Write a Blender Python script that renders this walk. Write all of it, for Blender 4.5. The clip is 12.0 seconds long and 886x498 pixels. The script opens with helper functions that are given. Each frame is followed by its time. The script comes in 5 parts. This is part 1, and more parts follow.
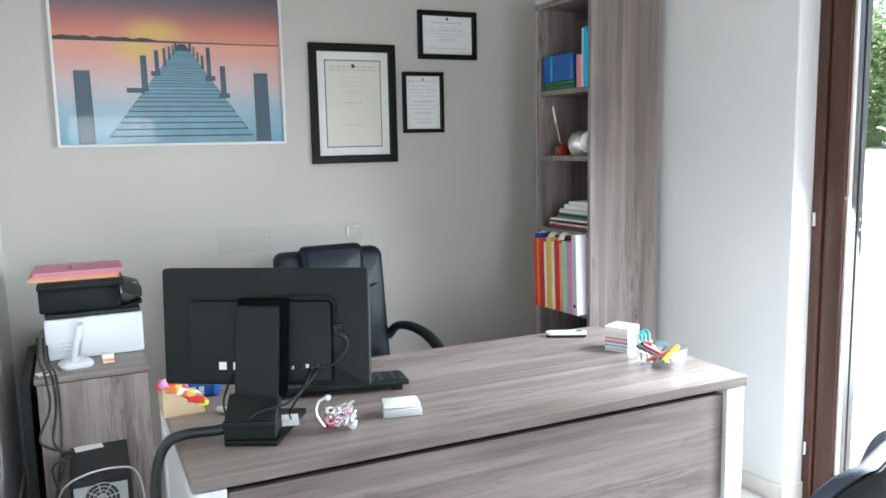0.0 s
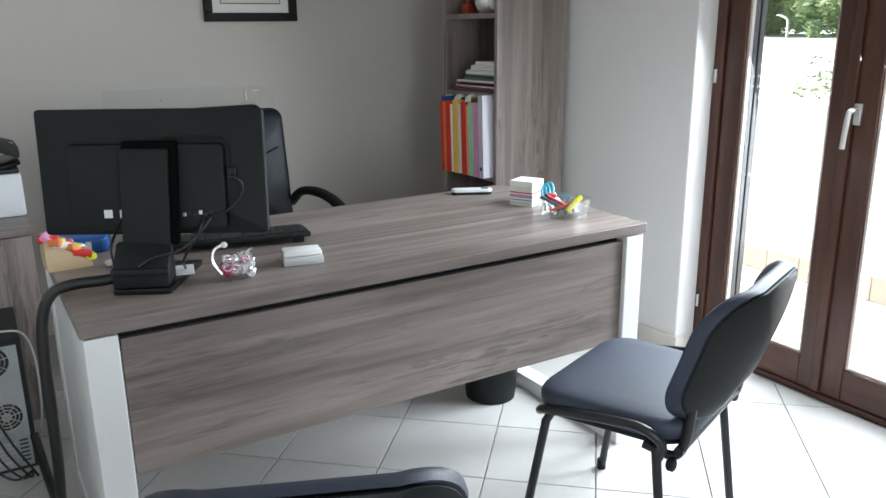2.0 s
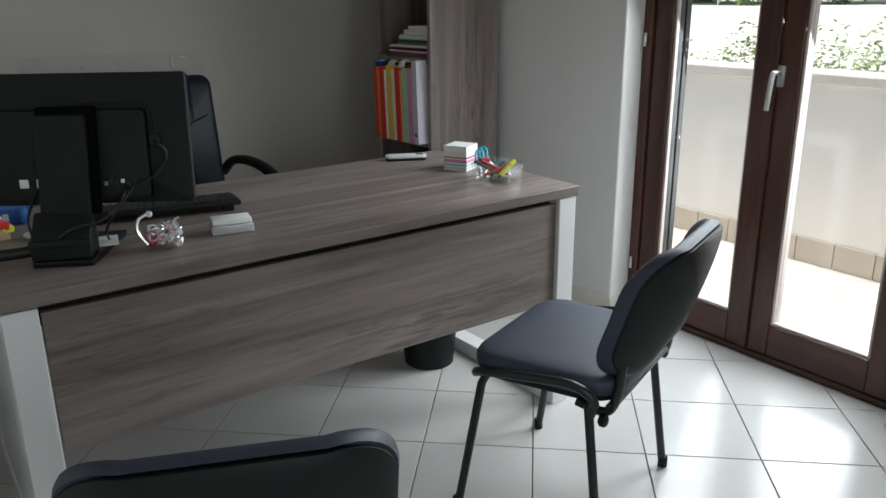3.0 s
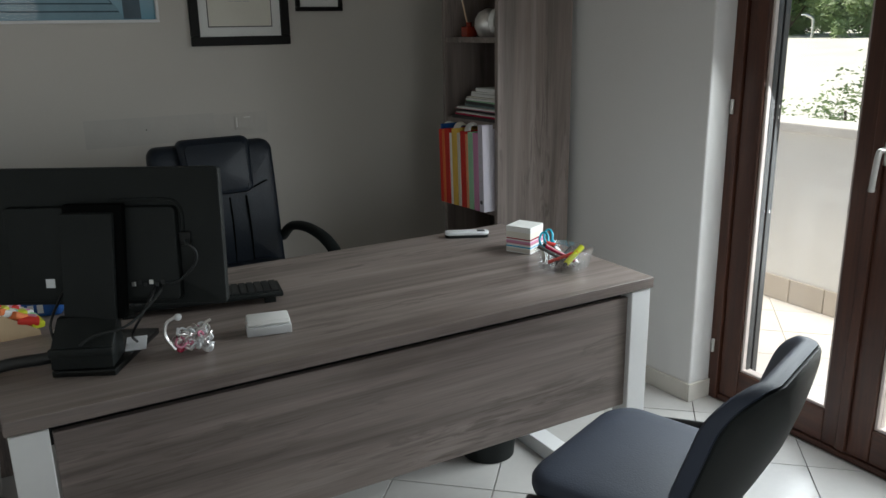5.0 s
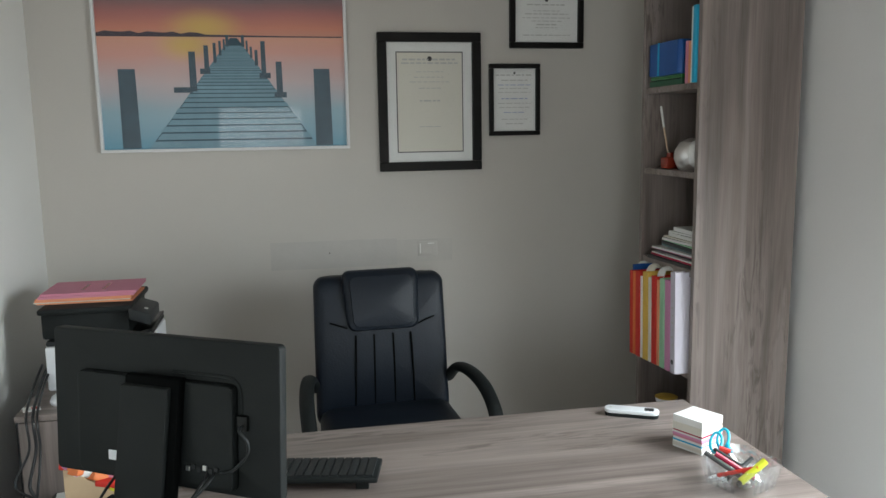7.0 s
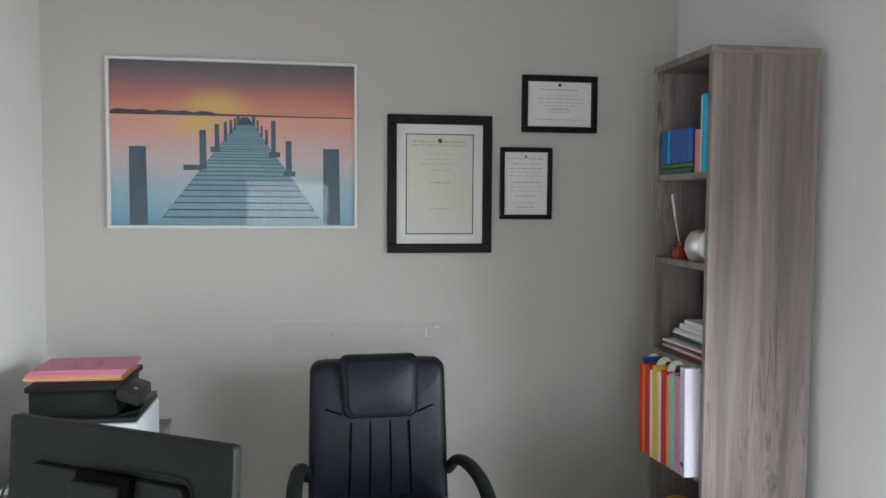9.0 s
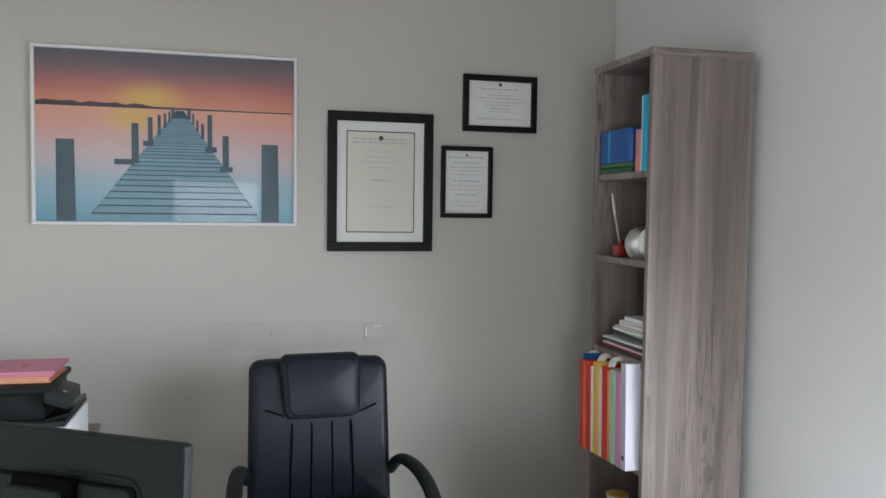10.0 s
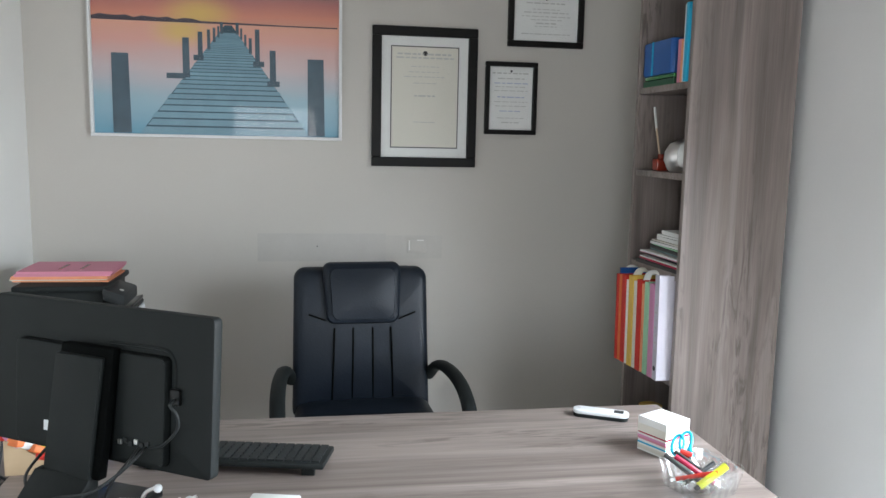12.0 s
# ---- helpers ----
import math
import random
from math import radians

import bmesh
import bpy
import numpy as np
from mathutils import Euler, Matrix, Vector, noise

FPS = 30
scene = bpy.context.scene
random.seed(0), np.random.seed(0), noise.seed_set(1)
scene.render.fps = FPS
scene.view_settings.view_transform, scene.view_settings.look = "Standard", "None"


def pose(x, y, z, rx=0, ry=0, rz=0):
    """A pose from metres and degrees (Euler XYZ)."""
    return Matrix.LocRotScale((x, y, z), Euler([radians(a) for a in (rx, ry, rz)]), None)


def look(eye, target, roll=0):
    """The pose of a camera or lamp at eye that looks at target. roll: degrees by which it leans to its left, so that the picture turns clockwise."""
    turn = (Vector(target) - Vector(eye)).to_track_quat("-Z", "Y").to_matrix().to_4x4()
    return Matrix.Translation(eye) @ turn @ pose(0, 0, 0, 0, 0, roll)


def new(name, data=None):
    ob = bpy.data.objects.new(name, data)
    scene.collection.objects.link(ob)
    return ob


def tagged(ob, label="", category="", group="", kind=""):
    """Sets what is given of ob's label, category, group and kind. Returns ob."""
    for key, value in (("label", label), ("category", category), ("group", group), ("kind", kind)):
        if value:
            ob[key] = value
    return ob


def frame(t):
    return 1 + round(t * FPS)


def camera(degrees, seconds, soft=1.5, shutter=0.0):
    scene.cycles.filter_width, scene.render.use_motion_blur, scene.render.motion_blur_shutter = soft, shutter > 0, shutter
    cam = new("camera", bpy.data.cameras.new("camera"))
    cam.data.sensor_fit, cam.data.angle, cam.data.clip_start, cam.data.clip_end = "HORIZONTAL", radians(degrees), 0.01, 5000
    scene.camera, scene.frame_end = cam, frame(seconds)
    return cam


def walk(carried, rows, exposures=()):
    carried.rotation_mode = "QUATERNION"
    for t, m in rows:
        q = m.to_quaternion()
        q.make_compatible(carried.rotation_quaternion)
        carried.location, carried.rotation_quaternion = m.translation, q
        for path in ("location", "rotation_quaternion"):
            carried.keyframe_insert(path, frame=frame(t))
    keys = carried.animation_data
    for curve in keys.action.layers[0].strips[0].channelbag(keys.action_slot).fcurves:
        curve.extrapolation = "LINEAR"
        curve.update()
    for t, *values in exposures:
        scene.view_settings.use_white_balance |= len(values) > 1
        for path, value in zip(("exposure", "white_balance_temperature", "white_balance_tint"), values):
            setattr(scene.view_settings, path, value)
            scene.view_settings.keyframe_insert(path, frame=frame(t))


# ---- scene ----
cam = camera(58.4, 12.0)
PATH = [
    (0, (-0.013, -0.037, 1.475), (0.825, 1.76, 1.207), -1.2),
    (0.5, (0.001, -0.028, 1.435), (0.845, 1.754, 1.104), -1.1),
    (1, (0.014, -0.033, 1.402), (0.859, 1.737, 1.01), -1.0),
    (1.5, (0.018, -0.031, 1.378), (0.914, 1.696, 0.916), -0.9),
    (2, (0.02, -0.017, 1.343), (1.024, 1.626, 0.804), -0.6),
    (2.5, (0.033, -0.027, 1.323), (1.149, 1.516, 0.712), -0.5),
    (4.5, (0.127, 0.046, 1.399), (1.155, 1.659, 0.815), -1.3),
    (5, (0.229, 0.138, 1.442), (1.188, 1.809, 0.903), -1.0),
    (5.5, (0.338, 0.185, 1.471), (1.261, 1.89, 0.979), -0.9),
    (6, (0.484, 0.244, 1.489), (1.19, 2.062, 1.047), -1.3),
    (6.5, (0.594, 0.287, 1.513), (1.103, 2.18, 1.114), -1.6),
    (7, (0.676, 0.371, 1.56), (1.058, 2.309, 1.26), -0.9),
    (7.5, (0.737, 0.407, 1.595), (1.038, 2.37, 1.386), 0.3),
    (9.5, (0.805, 0.447, 1.587), (1.118, 2.42, 1.482), 0.6),
    (10, (0.75, 0.46, 1.57), (1.233, 2.398, 1.465), 0.8),
    (10.5, (0.821, 0.439, 1.574), (1.284, 2.378, 1.443), 0.9),
    (11, (0.779, 0.446, 1.533), (1.228, 2.388, 1.372), 0.9),
    (11.5, (0.808, 0.428, 1.5), (1.168, 2.386, 1.309), 1.0),
    (12, (0.823, 0.385, 1.491), (1.153, 2.338, 1.221), 1.2),
]
EXPOSURES = [(0, 2.42, 6150, 10), (1.0, 2.3, 6300, 10), (1.5, 2.2, 6450, 10), (2.0, 1.6, 6350, 10), (2.5, 0.68, 6450, 9), (4.5, 0.35, 6650, 9), (5.5, 0.47, 6650, 8), (6.5, 1.22, 6600, 8), (7.5, 1.65, 6600, 9), (9.5, 1.9, 6350, 12), (12, 1.97, 6350, 11)]
walk(cam, [(t, look(eye, target, roll)) for t, eye, target, roll in PATH], EXPOSURES)

# ---- world, sun, daylight and an added fill lamp ----
world = bpy.data.worlds.new("sky_world")
scene.world = world
world.use_nodes = True
sky = world.node_tree.nodes.new("ShaderNodeTexSky")
sky.sky_type, sky.sun_disc = "NISHITA", False
sky.sun_elevation, sky.sun_rotation = radians(50), radians(-11)
world.node_tree.links.new(sky.outputs[0], world.node_tree.nodes["Background"].inputs[0])
world.node_tree.nodes["Background"].inputs[1].default_value = 0.15
SUN_DIR = Vector((-0.03, 0.62, 0.78)).normalized()
sun = new("sun", bpy.data.lights.new("sun", "SUN"))
sun.data.energy, sun.data.angle, sun.data.color = 5.0, radians(10), (1.0, 0.95, 0.88)
sun.matrix_world = look(SUN_DIR * 30, (0, 0, 0))
# skylight that comes in through the balcony door
door_light = new("door_daylight", bpy.data.lights.new("door_daylight", "AREA"))
door_light.data.shape, door_light.data.size, door_light.data.size_y = "RECTANGLE", 0.98, 1.7
door_light.data.energy, door_light.data.color = 24.5, (0.87, 0.955, 1.0)
door_light.matrix_world = look((2.715, 1.555, 1.05), (0.9, 1.62, -0.15))
door_light.data.spread = radians(140)
# added fill lamp with no known source, brightens the east wall from behind
back_light = new("added_rear_fill", bpy.data.lights.new("added_rear_fill", "AREA"))
back_light.data.shape, back_light.data.size, back_light.data.size_y = "RECTANGLE", 0.95, 1.25
back_light.data.energy, back_light.data.color = 10.8, (0.90, 0.96, 1.0)
back_light.matrix_world = look((0.45, -1.83, 1.2), (1.6, 1.6, 0.9))


# ---- materials ----
def mat(name, colour, rough=0.5, metal=0.0, var=0.12, scale=6.0, fine=90.0, bump=0.05, island=0.0, **more):
    """A surface with two scales of variation in tone and a fine relief."""
    m = bpy.data.materials.new(name)
    m.use_nodes = True
    n, l = m.node_tree.nodes, m.node_tree.links
    b = n["Principled BSDF"]
    b.inputs["Roughness"].default_value, b.inputs["Metallic"].default_value = rough, metal
    for k, v in more.items():
        b.inputs[k.replace("_", " ")].default_value = v
    tc = n.new("ShaderNodeTexCoord")
    big, small = n.new("ShaderNodeTexNoise"), n.new("ShaderNodeTexNoise")
    big.inputs["Scale"].default_value, small.inputs["Scale"].default_value = scale, fine
    big.inputs["Detail"].default_value = 4
    for t in (big, small):
        l.new(tc.outputs["Object"], t.inputs["Vector"])
    add = n.new("ShaderNodeMath")
    add.operation = "MULTIPLY_ADD"
    add.inputs[1].default_value = 0.35
    l.new(small.outputs["Fac"], add.inputs[0])
    l.new(big.outputs["Fac"], add.inputs[2])
    last = add.outputs[0]
    if island:
        info = n.new("ShaderNodeObjectInfo")
        more_add = n.new("ShaderNodeMath")
        more_add.operation = "MULTIPLY_ADD"
        more_add.inputs[1].default_value = island
        l.new(info.outputs["Random"], more_add.inputs[0])
        l.new(last, more_add.inputs[2])
        last = more_add.outputs[0]
    ramp = n.new("ShaderNodeMapRange")
    ramp.inputs[1].default_value, ramp.inputs[2].default_value = 0.35, 1.0 + island
    ramp.inputs[3].default_value, ramp.inputs[4].default_value = 1 - var, 1 + var
    l.new(last, ramp.inputs[0])
    mul = n.new("ShaderNodeVectorMath")
    mul.operation = "SCALE"
    mul.inputs[0].default_value = colour
    l.new(ramp.outputs[0], mul.inputs["Scale"])
    l.new(mul.outputs[0], b.inputs["Base Color"])
    if bump:
        bp = n.new("ShaderNodeBump")
        bp.inputs["Strength"].default_value, bp.inputs["Distance"].default_value = bump, 0.003
        l.new(small.outputs["Fac"], bp.inputs["Height"])
        l.new(bp.outputs[0], b.inputs["Normal"])
    return m


def wood(name, axis, light=(0.325, 0.270, 0.246), dark=(0.125, 0.099, 0.088), scale=1.0, rough=0.38, figure=0.8):
    """Greyed oak decor: soft wide bands, hair-fine pores and dark cathedral figure along one axis."""
    m = bpy.data.materials.new(name)
    m.use_nodes = True
    n, l = m.node_tree.nodes, m.node_tree.links
    b = n["Principled BSDF"]
    tc = n.new("ShaderNodeTexCoord")

    def grain(across, along, detail, distortion, rough_noise=0.55):
        mp, t = n.new("ShaderNodeMapping"), n.new("ShaderNodeTexNoise")
        v = [across * scale] * 3
        v["xyz".index(axis)] = along * scale
        mp.inputs["Scale"].default_value = v
        t.inputs["Scale"].default_value, t.inputs["Detail"].default_value = 1.0, detail
        t.inputs["Distortion"].default_value, t.inputs["Roughness"].default_value = distortion, rough_noise
        l.new(tc.outputs["Object"], mp.inputs["Vector"])
        l.new(mp.outputs[0], t.inputs["Vector"])
        return t.outputs["Fac"]

    def ranged(socket, lo, hi, a, c):
        r = n.new("ShaderNodeMapRange")
        for k, v in zip((1, 2, 3, 4), (lo, hi, a, c)):
            r.inputs[k].default_value = v
        l.new(socket, r.inputs[0])
        return r.outputs[0]

    def maths(op, p, q):
        t = n.new("ShaderNodeMath")
        t.operation = op
        for k, v in enumerate((p, q)):
            if isinstance(v, float):
                t.inputs[k].default_value = v
            else:
                l.new(v, t.inputs[k])
        return t.outputs[0]

    bands = ranged(grain(9, 0.6, 4, 0.9), 0.36, 0.64, 0.0, 1.0)
    streaks = ranged(grain(38, 0.8, 4, 0.5), 0.30, 0.70, 0.0, 1.0)
    pores = grain(260, 7, 2, 0.0)
    tone = maths("ADD", maths("MULTIPLY", bands, 0.68), maths("MULTIPLY", streaks, 0.32))
    # dark cathedral figure, only where a slow mask lets it through
    rings = ranged(grain(40, 4.5, 4, 1.8, 0.6), 0.48, 0.62, 0.0, 1.0)
    where = ranged(grain(6.5, 0.75, 2, 0.8), 0.48, 0.62, 0.0, figure)
    dark_marks = maths("MULTIPLY", rings, where)
    tone = maths("MULTIPLY", tone, maths("SUBTRACT", 1.0, dark_marks))
    tone = maths("ADD", tone, ranged(pores, 0.3, 0.7, -0.10, 0.10))
    r = n.new("ShaderNodeValToRGB")
    r.color_ramp.elements[0].position, r.color_ramp.elements[0].color = 0.0, (*dark, 1)
    r.color_ramp.elements[1].position, r.color_ramp.elements[1].color = 0.95, (*light, 1)
    l.new(tone, r.inputs[0])
    l.new(r.outputs[0], b.inputs["Base Color"])
    bp = n.new("ShaderNodeBump")
    bp.inputs["Strength"].default_value, bp.inputs["Distance"].default_value = 0.10, 0.001
    l.new(pores, bp.inputs["Height"])
    l.new(bp.outputs[0], b.inputs["Normal"])
    l.new(ranged(streaks, 0.0, 1.0, rough + 0.08, rough - 0.04), b.inputs["Roughness"])
    return m


def clear(name, tint=(1, 1, 1), gloss=0.02, rough=0.02):
    """Thin window glass: lets light straight through, with a faint gloss."""
    m = bpy.data.materials.new(name)
    m.use_nodes = True
    n, l = m.node_tree.nodes, m.node_tree.links
    n.remove(n["Principled BSDF"])
    t, g, mix = n.new("ShaderNodeBsdfTransparent"), n.new("ShaderNodeBsdfGlossy"), n.new("ShaderNodeMixShader")
    fr, pw, sc = n.new("ShaderNodeLayerWeight"), n.new("ShaderNodeMath"), n.new("ShaderNodeMath")
    pw.operation, sc.operation = "POWER", "MULTIPLY_ADD"
    pw.inputs[1].default_value = 5.0
    sc.inputs[1].default_value, sc.inputs[2].default_value = 0.7, gloss
    l.new(fr.outputs["Facing"], pw.inputs[0])
    l.new(pw.outputs[0], sc.inputs[0])
    t.inputs[0].default_value, g.inputs["Roughness"].default_value = (*tint, 1), rough
    l.new(sc.outputs[0], mix.inputs[0])
    l.new(t.outputs[0], mix.inputs[1])
    l.new(g.outputs[0], mix.inputs[2])
    l.new(mix.outputs[0], n["Material Output"].inputs[0])
    return m


M = dict(
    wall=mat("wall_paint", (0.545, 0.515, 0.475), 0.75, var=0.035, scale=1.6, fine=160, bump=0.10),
    # east wall: albedo raised so that the colour carries missing light
    wall_r=mat("wall_paint_lit", (0.73, 0.715, 0.70), 0.75, var=0.03, scale=1.6, fine=160, bump=0.10),
    patch=mat("fresh_plaster_patch", (0.505, 0.482, 0.452), 0.85, var=0.05, scale=12, bump=0.12),
    patch2=mat("touched_up_paint", (0.525, 0.500, 0.465), 0.85, var=0.05, scale=12, bump=0.12),
    # also the west wall, whose strong light and bounce are put into this white
    ceil=mat("bright_white_paint", (0.78, 0.77, 0.74), 0.8, var=0.03, scale=2),
    grout=mat("grout", (0.52, 0.50, 0.47), 0.9, var=0.15, scale=20),
    tile=mat("floor_tile", (0.56, 0.545, 0.525), 0.22, var=0.07, scale=5, fine=40, bump=0.02, island=0.25),
    skirt=mat("skirting_tile", (0.66, 0.62, 0.56), 0.35, var=0.06, scale=8),
    btile=mat("balcony_tile", (0.64, 0.61, 0.56), 0.5, var=0.08, scale=5, island=0.25),
    stile=mat("balcony_skirting_tile", (0.55, 0.49, 0.41), 0.5, var=0.12, scale=6, island=0.3),
    render=mat("exterior_render", (0.86, 0.85, 0.80), 0.9, var=0.06, scale=2, fine=60, bump=0.2),
    stone=mat("coping_stone", (0.72, 0.69, 0.63), 0.8, var=0.15, scale=8, bump=0.2),
    field=mat("dry_ground", (0.62, 0.60, 0.50), 0.95, var=0.18, scale=0.5, fine=8, bump=0.3),
    leaf=mat("leaves", (0.20, 0.29, 0.11), 0.6, var=0.4, scale=1.3, fine=12, bump=0.0),
    leaf2=mat("light_leaves", (0.33, 0.43, 0.20), 0.6, var=0.3, scale=1.5, fine=14, bump=0.0),
    bark=mat("bark", (0.13, 0.09, 0.06), 0.9, var=0.3, scale=10),
    dark_gasket=mat("black_rubber", (0.02, 0.021, 0.022), 0.5, var=0.2),
    bead=mat("glazing_bead", (0.55, 0.47, 0.43), 0.4, var=0.1),
    alu=mat("brushed_aluminium", (0.62, 0.62, 0.60), 0.32, metal=0.9, var=0.06),
    white=mat("white_lacquered_steel", (0.80, 0.80, 0.80), 0.35, var=0.03, scale=3),
    whiteplastic=mat("white_plastic", (0.74, 0.76, 0.78), 0.4, var=0.03, scale=9),
    black=mat("black_plastic", (0.0105, 0.013, 0.013), 0.55, var=0.15, scale=9, fine=300, bump=0.08, Specular_IOR_Level=0.22),
    blackgloss=mat("black_smooth_plastic", (0.005, 0.0055, 0.0055), 0.3, var=0.1, scale=9, Specular_IOR_Level=0.3),
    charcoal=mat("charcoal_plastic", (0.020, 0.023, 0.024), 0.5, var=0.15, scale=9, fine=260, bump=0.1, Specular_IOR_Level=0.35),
    steelback=mat("galvanised_steel", (0.46, 0.48, 0.47), 0.45, metal=0.5, var=0.15, scale=14),
    leather=mat("black_leatherette", (0.005, 0.009, 0.016), 0.45, var=0.25, scale=7, fine=140, bump=0.25, Specular_IOR_Level=0.35),
    seatfab=mat("dark_blue_grey_leatherette", (0.030, 0.039, 0.062), 0.55, var=0.12, scale=6, fine=220, bump=0.2),
    tube=mat("black_painted_tube", (0.012, 0.013, 0.014), 0.35, var=0.1),
    cardboard=mat("cardboard", (0.55, 0.40, 0.25), 0.85, var=0.08, scale=10),
    paper=mat("white_paper", (0.80, 0.80, 0.78), 0.8, var=0.04, scale=10),
    cream=mat("cream_paper", (0.74, 0.71, 0.63), 0.8, var=0.03, scale=5),
    ink=mat("grey_ink", (0.54, 0.53, 0.51), 0.8, var=0.1),
    inkdark=mat("dark_ink", (0.06, 0.06, 0.06), 0.7, var=0.1),
    frameblack=mat("black_frame_wood", (0.007, 0.006, 0.0055), 0.45, var=0.25, scale=12, Specular_IOR_Level=0.2),
    framewhite=mat("white_frame", (0.72, 0.72, 0.72), 0.35, var=0.03),
    red=mat("red_card", (0.64, 0.03, 0.018), 0.6, var=0.08),
    yellow=mat("yellow_card", (0.80, 0.52, 0.09), 0.6, var=0.08),
    orange=mat("orange_card", (0.75, 0.20, 0.06), 0.6, var=0.08),
    salmon=mat("salmon_card", (0.80, 0.33, 0.17), 0.65, var=0.08),
    green=mat("mint_card", (0.36, 0.66, 0.42), 0.6, var=0.08),
    darkgreen=mat("dark_green_card", (0.02, 0.10, 0.05), 0.5, var=0.1),
    pink=mat("pink_card", (0.62, 0.24, 0.33), 0.65, var=0.06),
    lilac=mat("lilac_card", (0.66, 0.28, 0.47), 0.6, var=0.06),
    blue=mat("blue_card", (0.012, 0.10, 0.36), 0.4, var=0.1),
    cyan=mat("cyan_card", (0.02, 0.42, 0.66), 0.5, var=0.08),
    teal=mat("teal_plastic", (0.01, 0.45, 0.62), 0.3, var=0.05),
    lime=mat("yellow_green_plastic", (0.62, 0.66, 0.04), 0.35, var=0.05),
    amber=mat("red_glass_bottle", (0.26, 0.03, 0.015), 0.12, var=0.1),
    reed=mat("pale_wood_reed", (0.62, 0.46, 0.33), 0.7, var=0.1),
    silver=mat("silver", (0.80, 0.78, 0.77), 0.3, metal=1.0, var=0.05),
    garnet=mat("red_enamel", (0.40, 0.02, 0.06), 0.2, var=0.1),
    emerald=mat("green_enamel", (0.03, 0.16, 0.05), 0.2, var=0.1),
    frosted=mat("frosted_plastic", (0.82, 0.83, 0.84), 0.3, var=0.03, Transmission_Weight=0.35, IOR=1.4),
    crystal=clear("clear_glass", (0.97, 0.98, 0.98), 0.14, 0.05),
    groove=mat("shadow_gap_black", (0.0025, 0.003, 0.003), 0.8, var=0.1, Specular_IOR_Level=0.05),
    oak_x=wood("grey_oak_lengthwise", "x"),
    oak_z=wood("grey_oak_upright", "z"),
    mahogany=wood("brown_stained_timber", "z", (0.092, 0.033, 0.018), (0.042, 0.014, 0.008), 2.2, 0.35),
    mahogany_y=wood("brown_stained_timber_rail", "y", (0.092, 0.033, 0.018), (0.042, 0.014, 0.008), 2.2, 0.35),
    pane=clear("window_glass"),
    picglass=clear("picture_glass", (1, 1, 1), 0.006),
)
M["palelilac"] = mat("pale_lilac_card", (0.60, 0.57, 0.64), 0.6, var=0.05)
for leafy in ("leaf", "leaf2"):
    nodes, wires = M[leafy].node_tree.nodes, M[leafy].node_tree.links
    thin, blend = nodes.new("ShaderNodeBsdfTranslucent"), nodes.new("ShaderNodeMixShader")
    blend.inputs[0].default_value = 0.5
    wires.new(nodes["Principled BSDF"].inputs["Base Color"].links[0].from_socket, thin.inputs[0])
    wires.new(nodes["Principled BSDF"].outputs[0], blend.inputs[1])
    wires.new(thin.outputs[0], blend.inputs[2])
    wires.new(blend.outputs[0], nodes["Material Output"].inputs[0])
M["teal_card"] = mat("grey_green_card", (0.16, 0.24, 0.24), 0.6, var=0.08)
M["card_blue_ink"] = mat("blue_ink", (0.36, 0.40, 0.58), 0.6)


# ---- mesh helpers ----
def bm_box(bm, lo, hi, bevel=0.0, seg=2):
    """A box between two corners, its edges rounded."""
    made = bmesh.ops.create_cube(bm, size=1.0)["verts"]
    lo, hi = Vector(lo), Vector(hi)
    for v in made:
        v.co = Vector([(lo[i] + hi[i]) / 2 + v.co[i] * (hi[i] - lo[i]) for i in range(3)])
    if bevel:
        edges = list({e for v in made for e in v.link_edges})
        bmesh.ops.bevel(bm, geom=edges, offset=bevel, segments=seg, affect="EDGES", profile=0.5)
    return bm


def box(lo, hi, bevel=0.0, seg=2):
    return bm_box(bmesh.new(), lo, hi, bevel, seg)


def prism(outline, z0, z1, bevel=0.0, seg=2):
    """An outline in x and y, raised from z0 to z1."""
    bm = bmesh.new()
    f = bm.faces.new([bm.verts.new((x, y, z0)) for x, y in outline])
    up = bmesh.ops.extrude_face_region(bm, geom=[f])["geom"]
    for v in up:
        if isinstance(v, bmesh.types.BMVert):
            v.co.z = z1
    bmesh.ops.recalc_face_normals(bm, faces=bm.faces)
    if bevel:
        bmesh.ops.bevel(bm, geom=list(bm.edges), offset=bevel, segments=seg, affect="EDGES", profile=0.5)
    return bm


def rounded(w, h, r, n=6):
    """A rectangle's outline about the origin with round corners."""
    pts = []
    for cx, cy, a0 in ((w / 2 - r, h / 2 - r, 0), (r - w / 2, h / 2 - r, 90), (r - w / 2, r - h / 2, 180), (w / 2 - r, r - h / 2, 270)):
        pts += [(cx + r * math.cos(radians(a0 + 90 * i / n)), cy + r * math.sin(radians(a0 + 90 * i / n))) for i in range(n + 1)]
    return pts


def lathe(profile, n=24, bm=None, at=(0, 0, 0)):
    """Radius and height pairs turned round z."""
    bm = bm or bmesh.new()
    rings = [[bm.verts.new((at[0] + r * math.cos(math.tau * i / n), at[1] + r * math.sin(math.tau * i / n), at[2] + z)) for i in range(n)] for r, z in profile]
    for a, b in zip(rings, rings[1:]):
        for i in range(n):
            bm.faces.new((a[i], a[(i + 1) % n], b[(i + 1) % n], b[i]))
    bm.faces.new(rings[0][::-1])
    bm.faces.new(rings[-1])
    bmesh.ops.recalc_face_normals(bm, faces=bm.faces)
    return bm


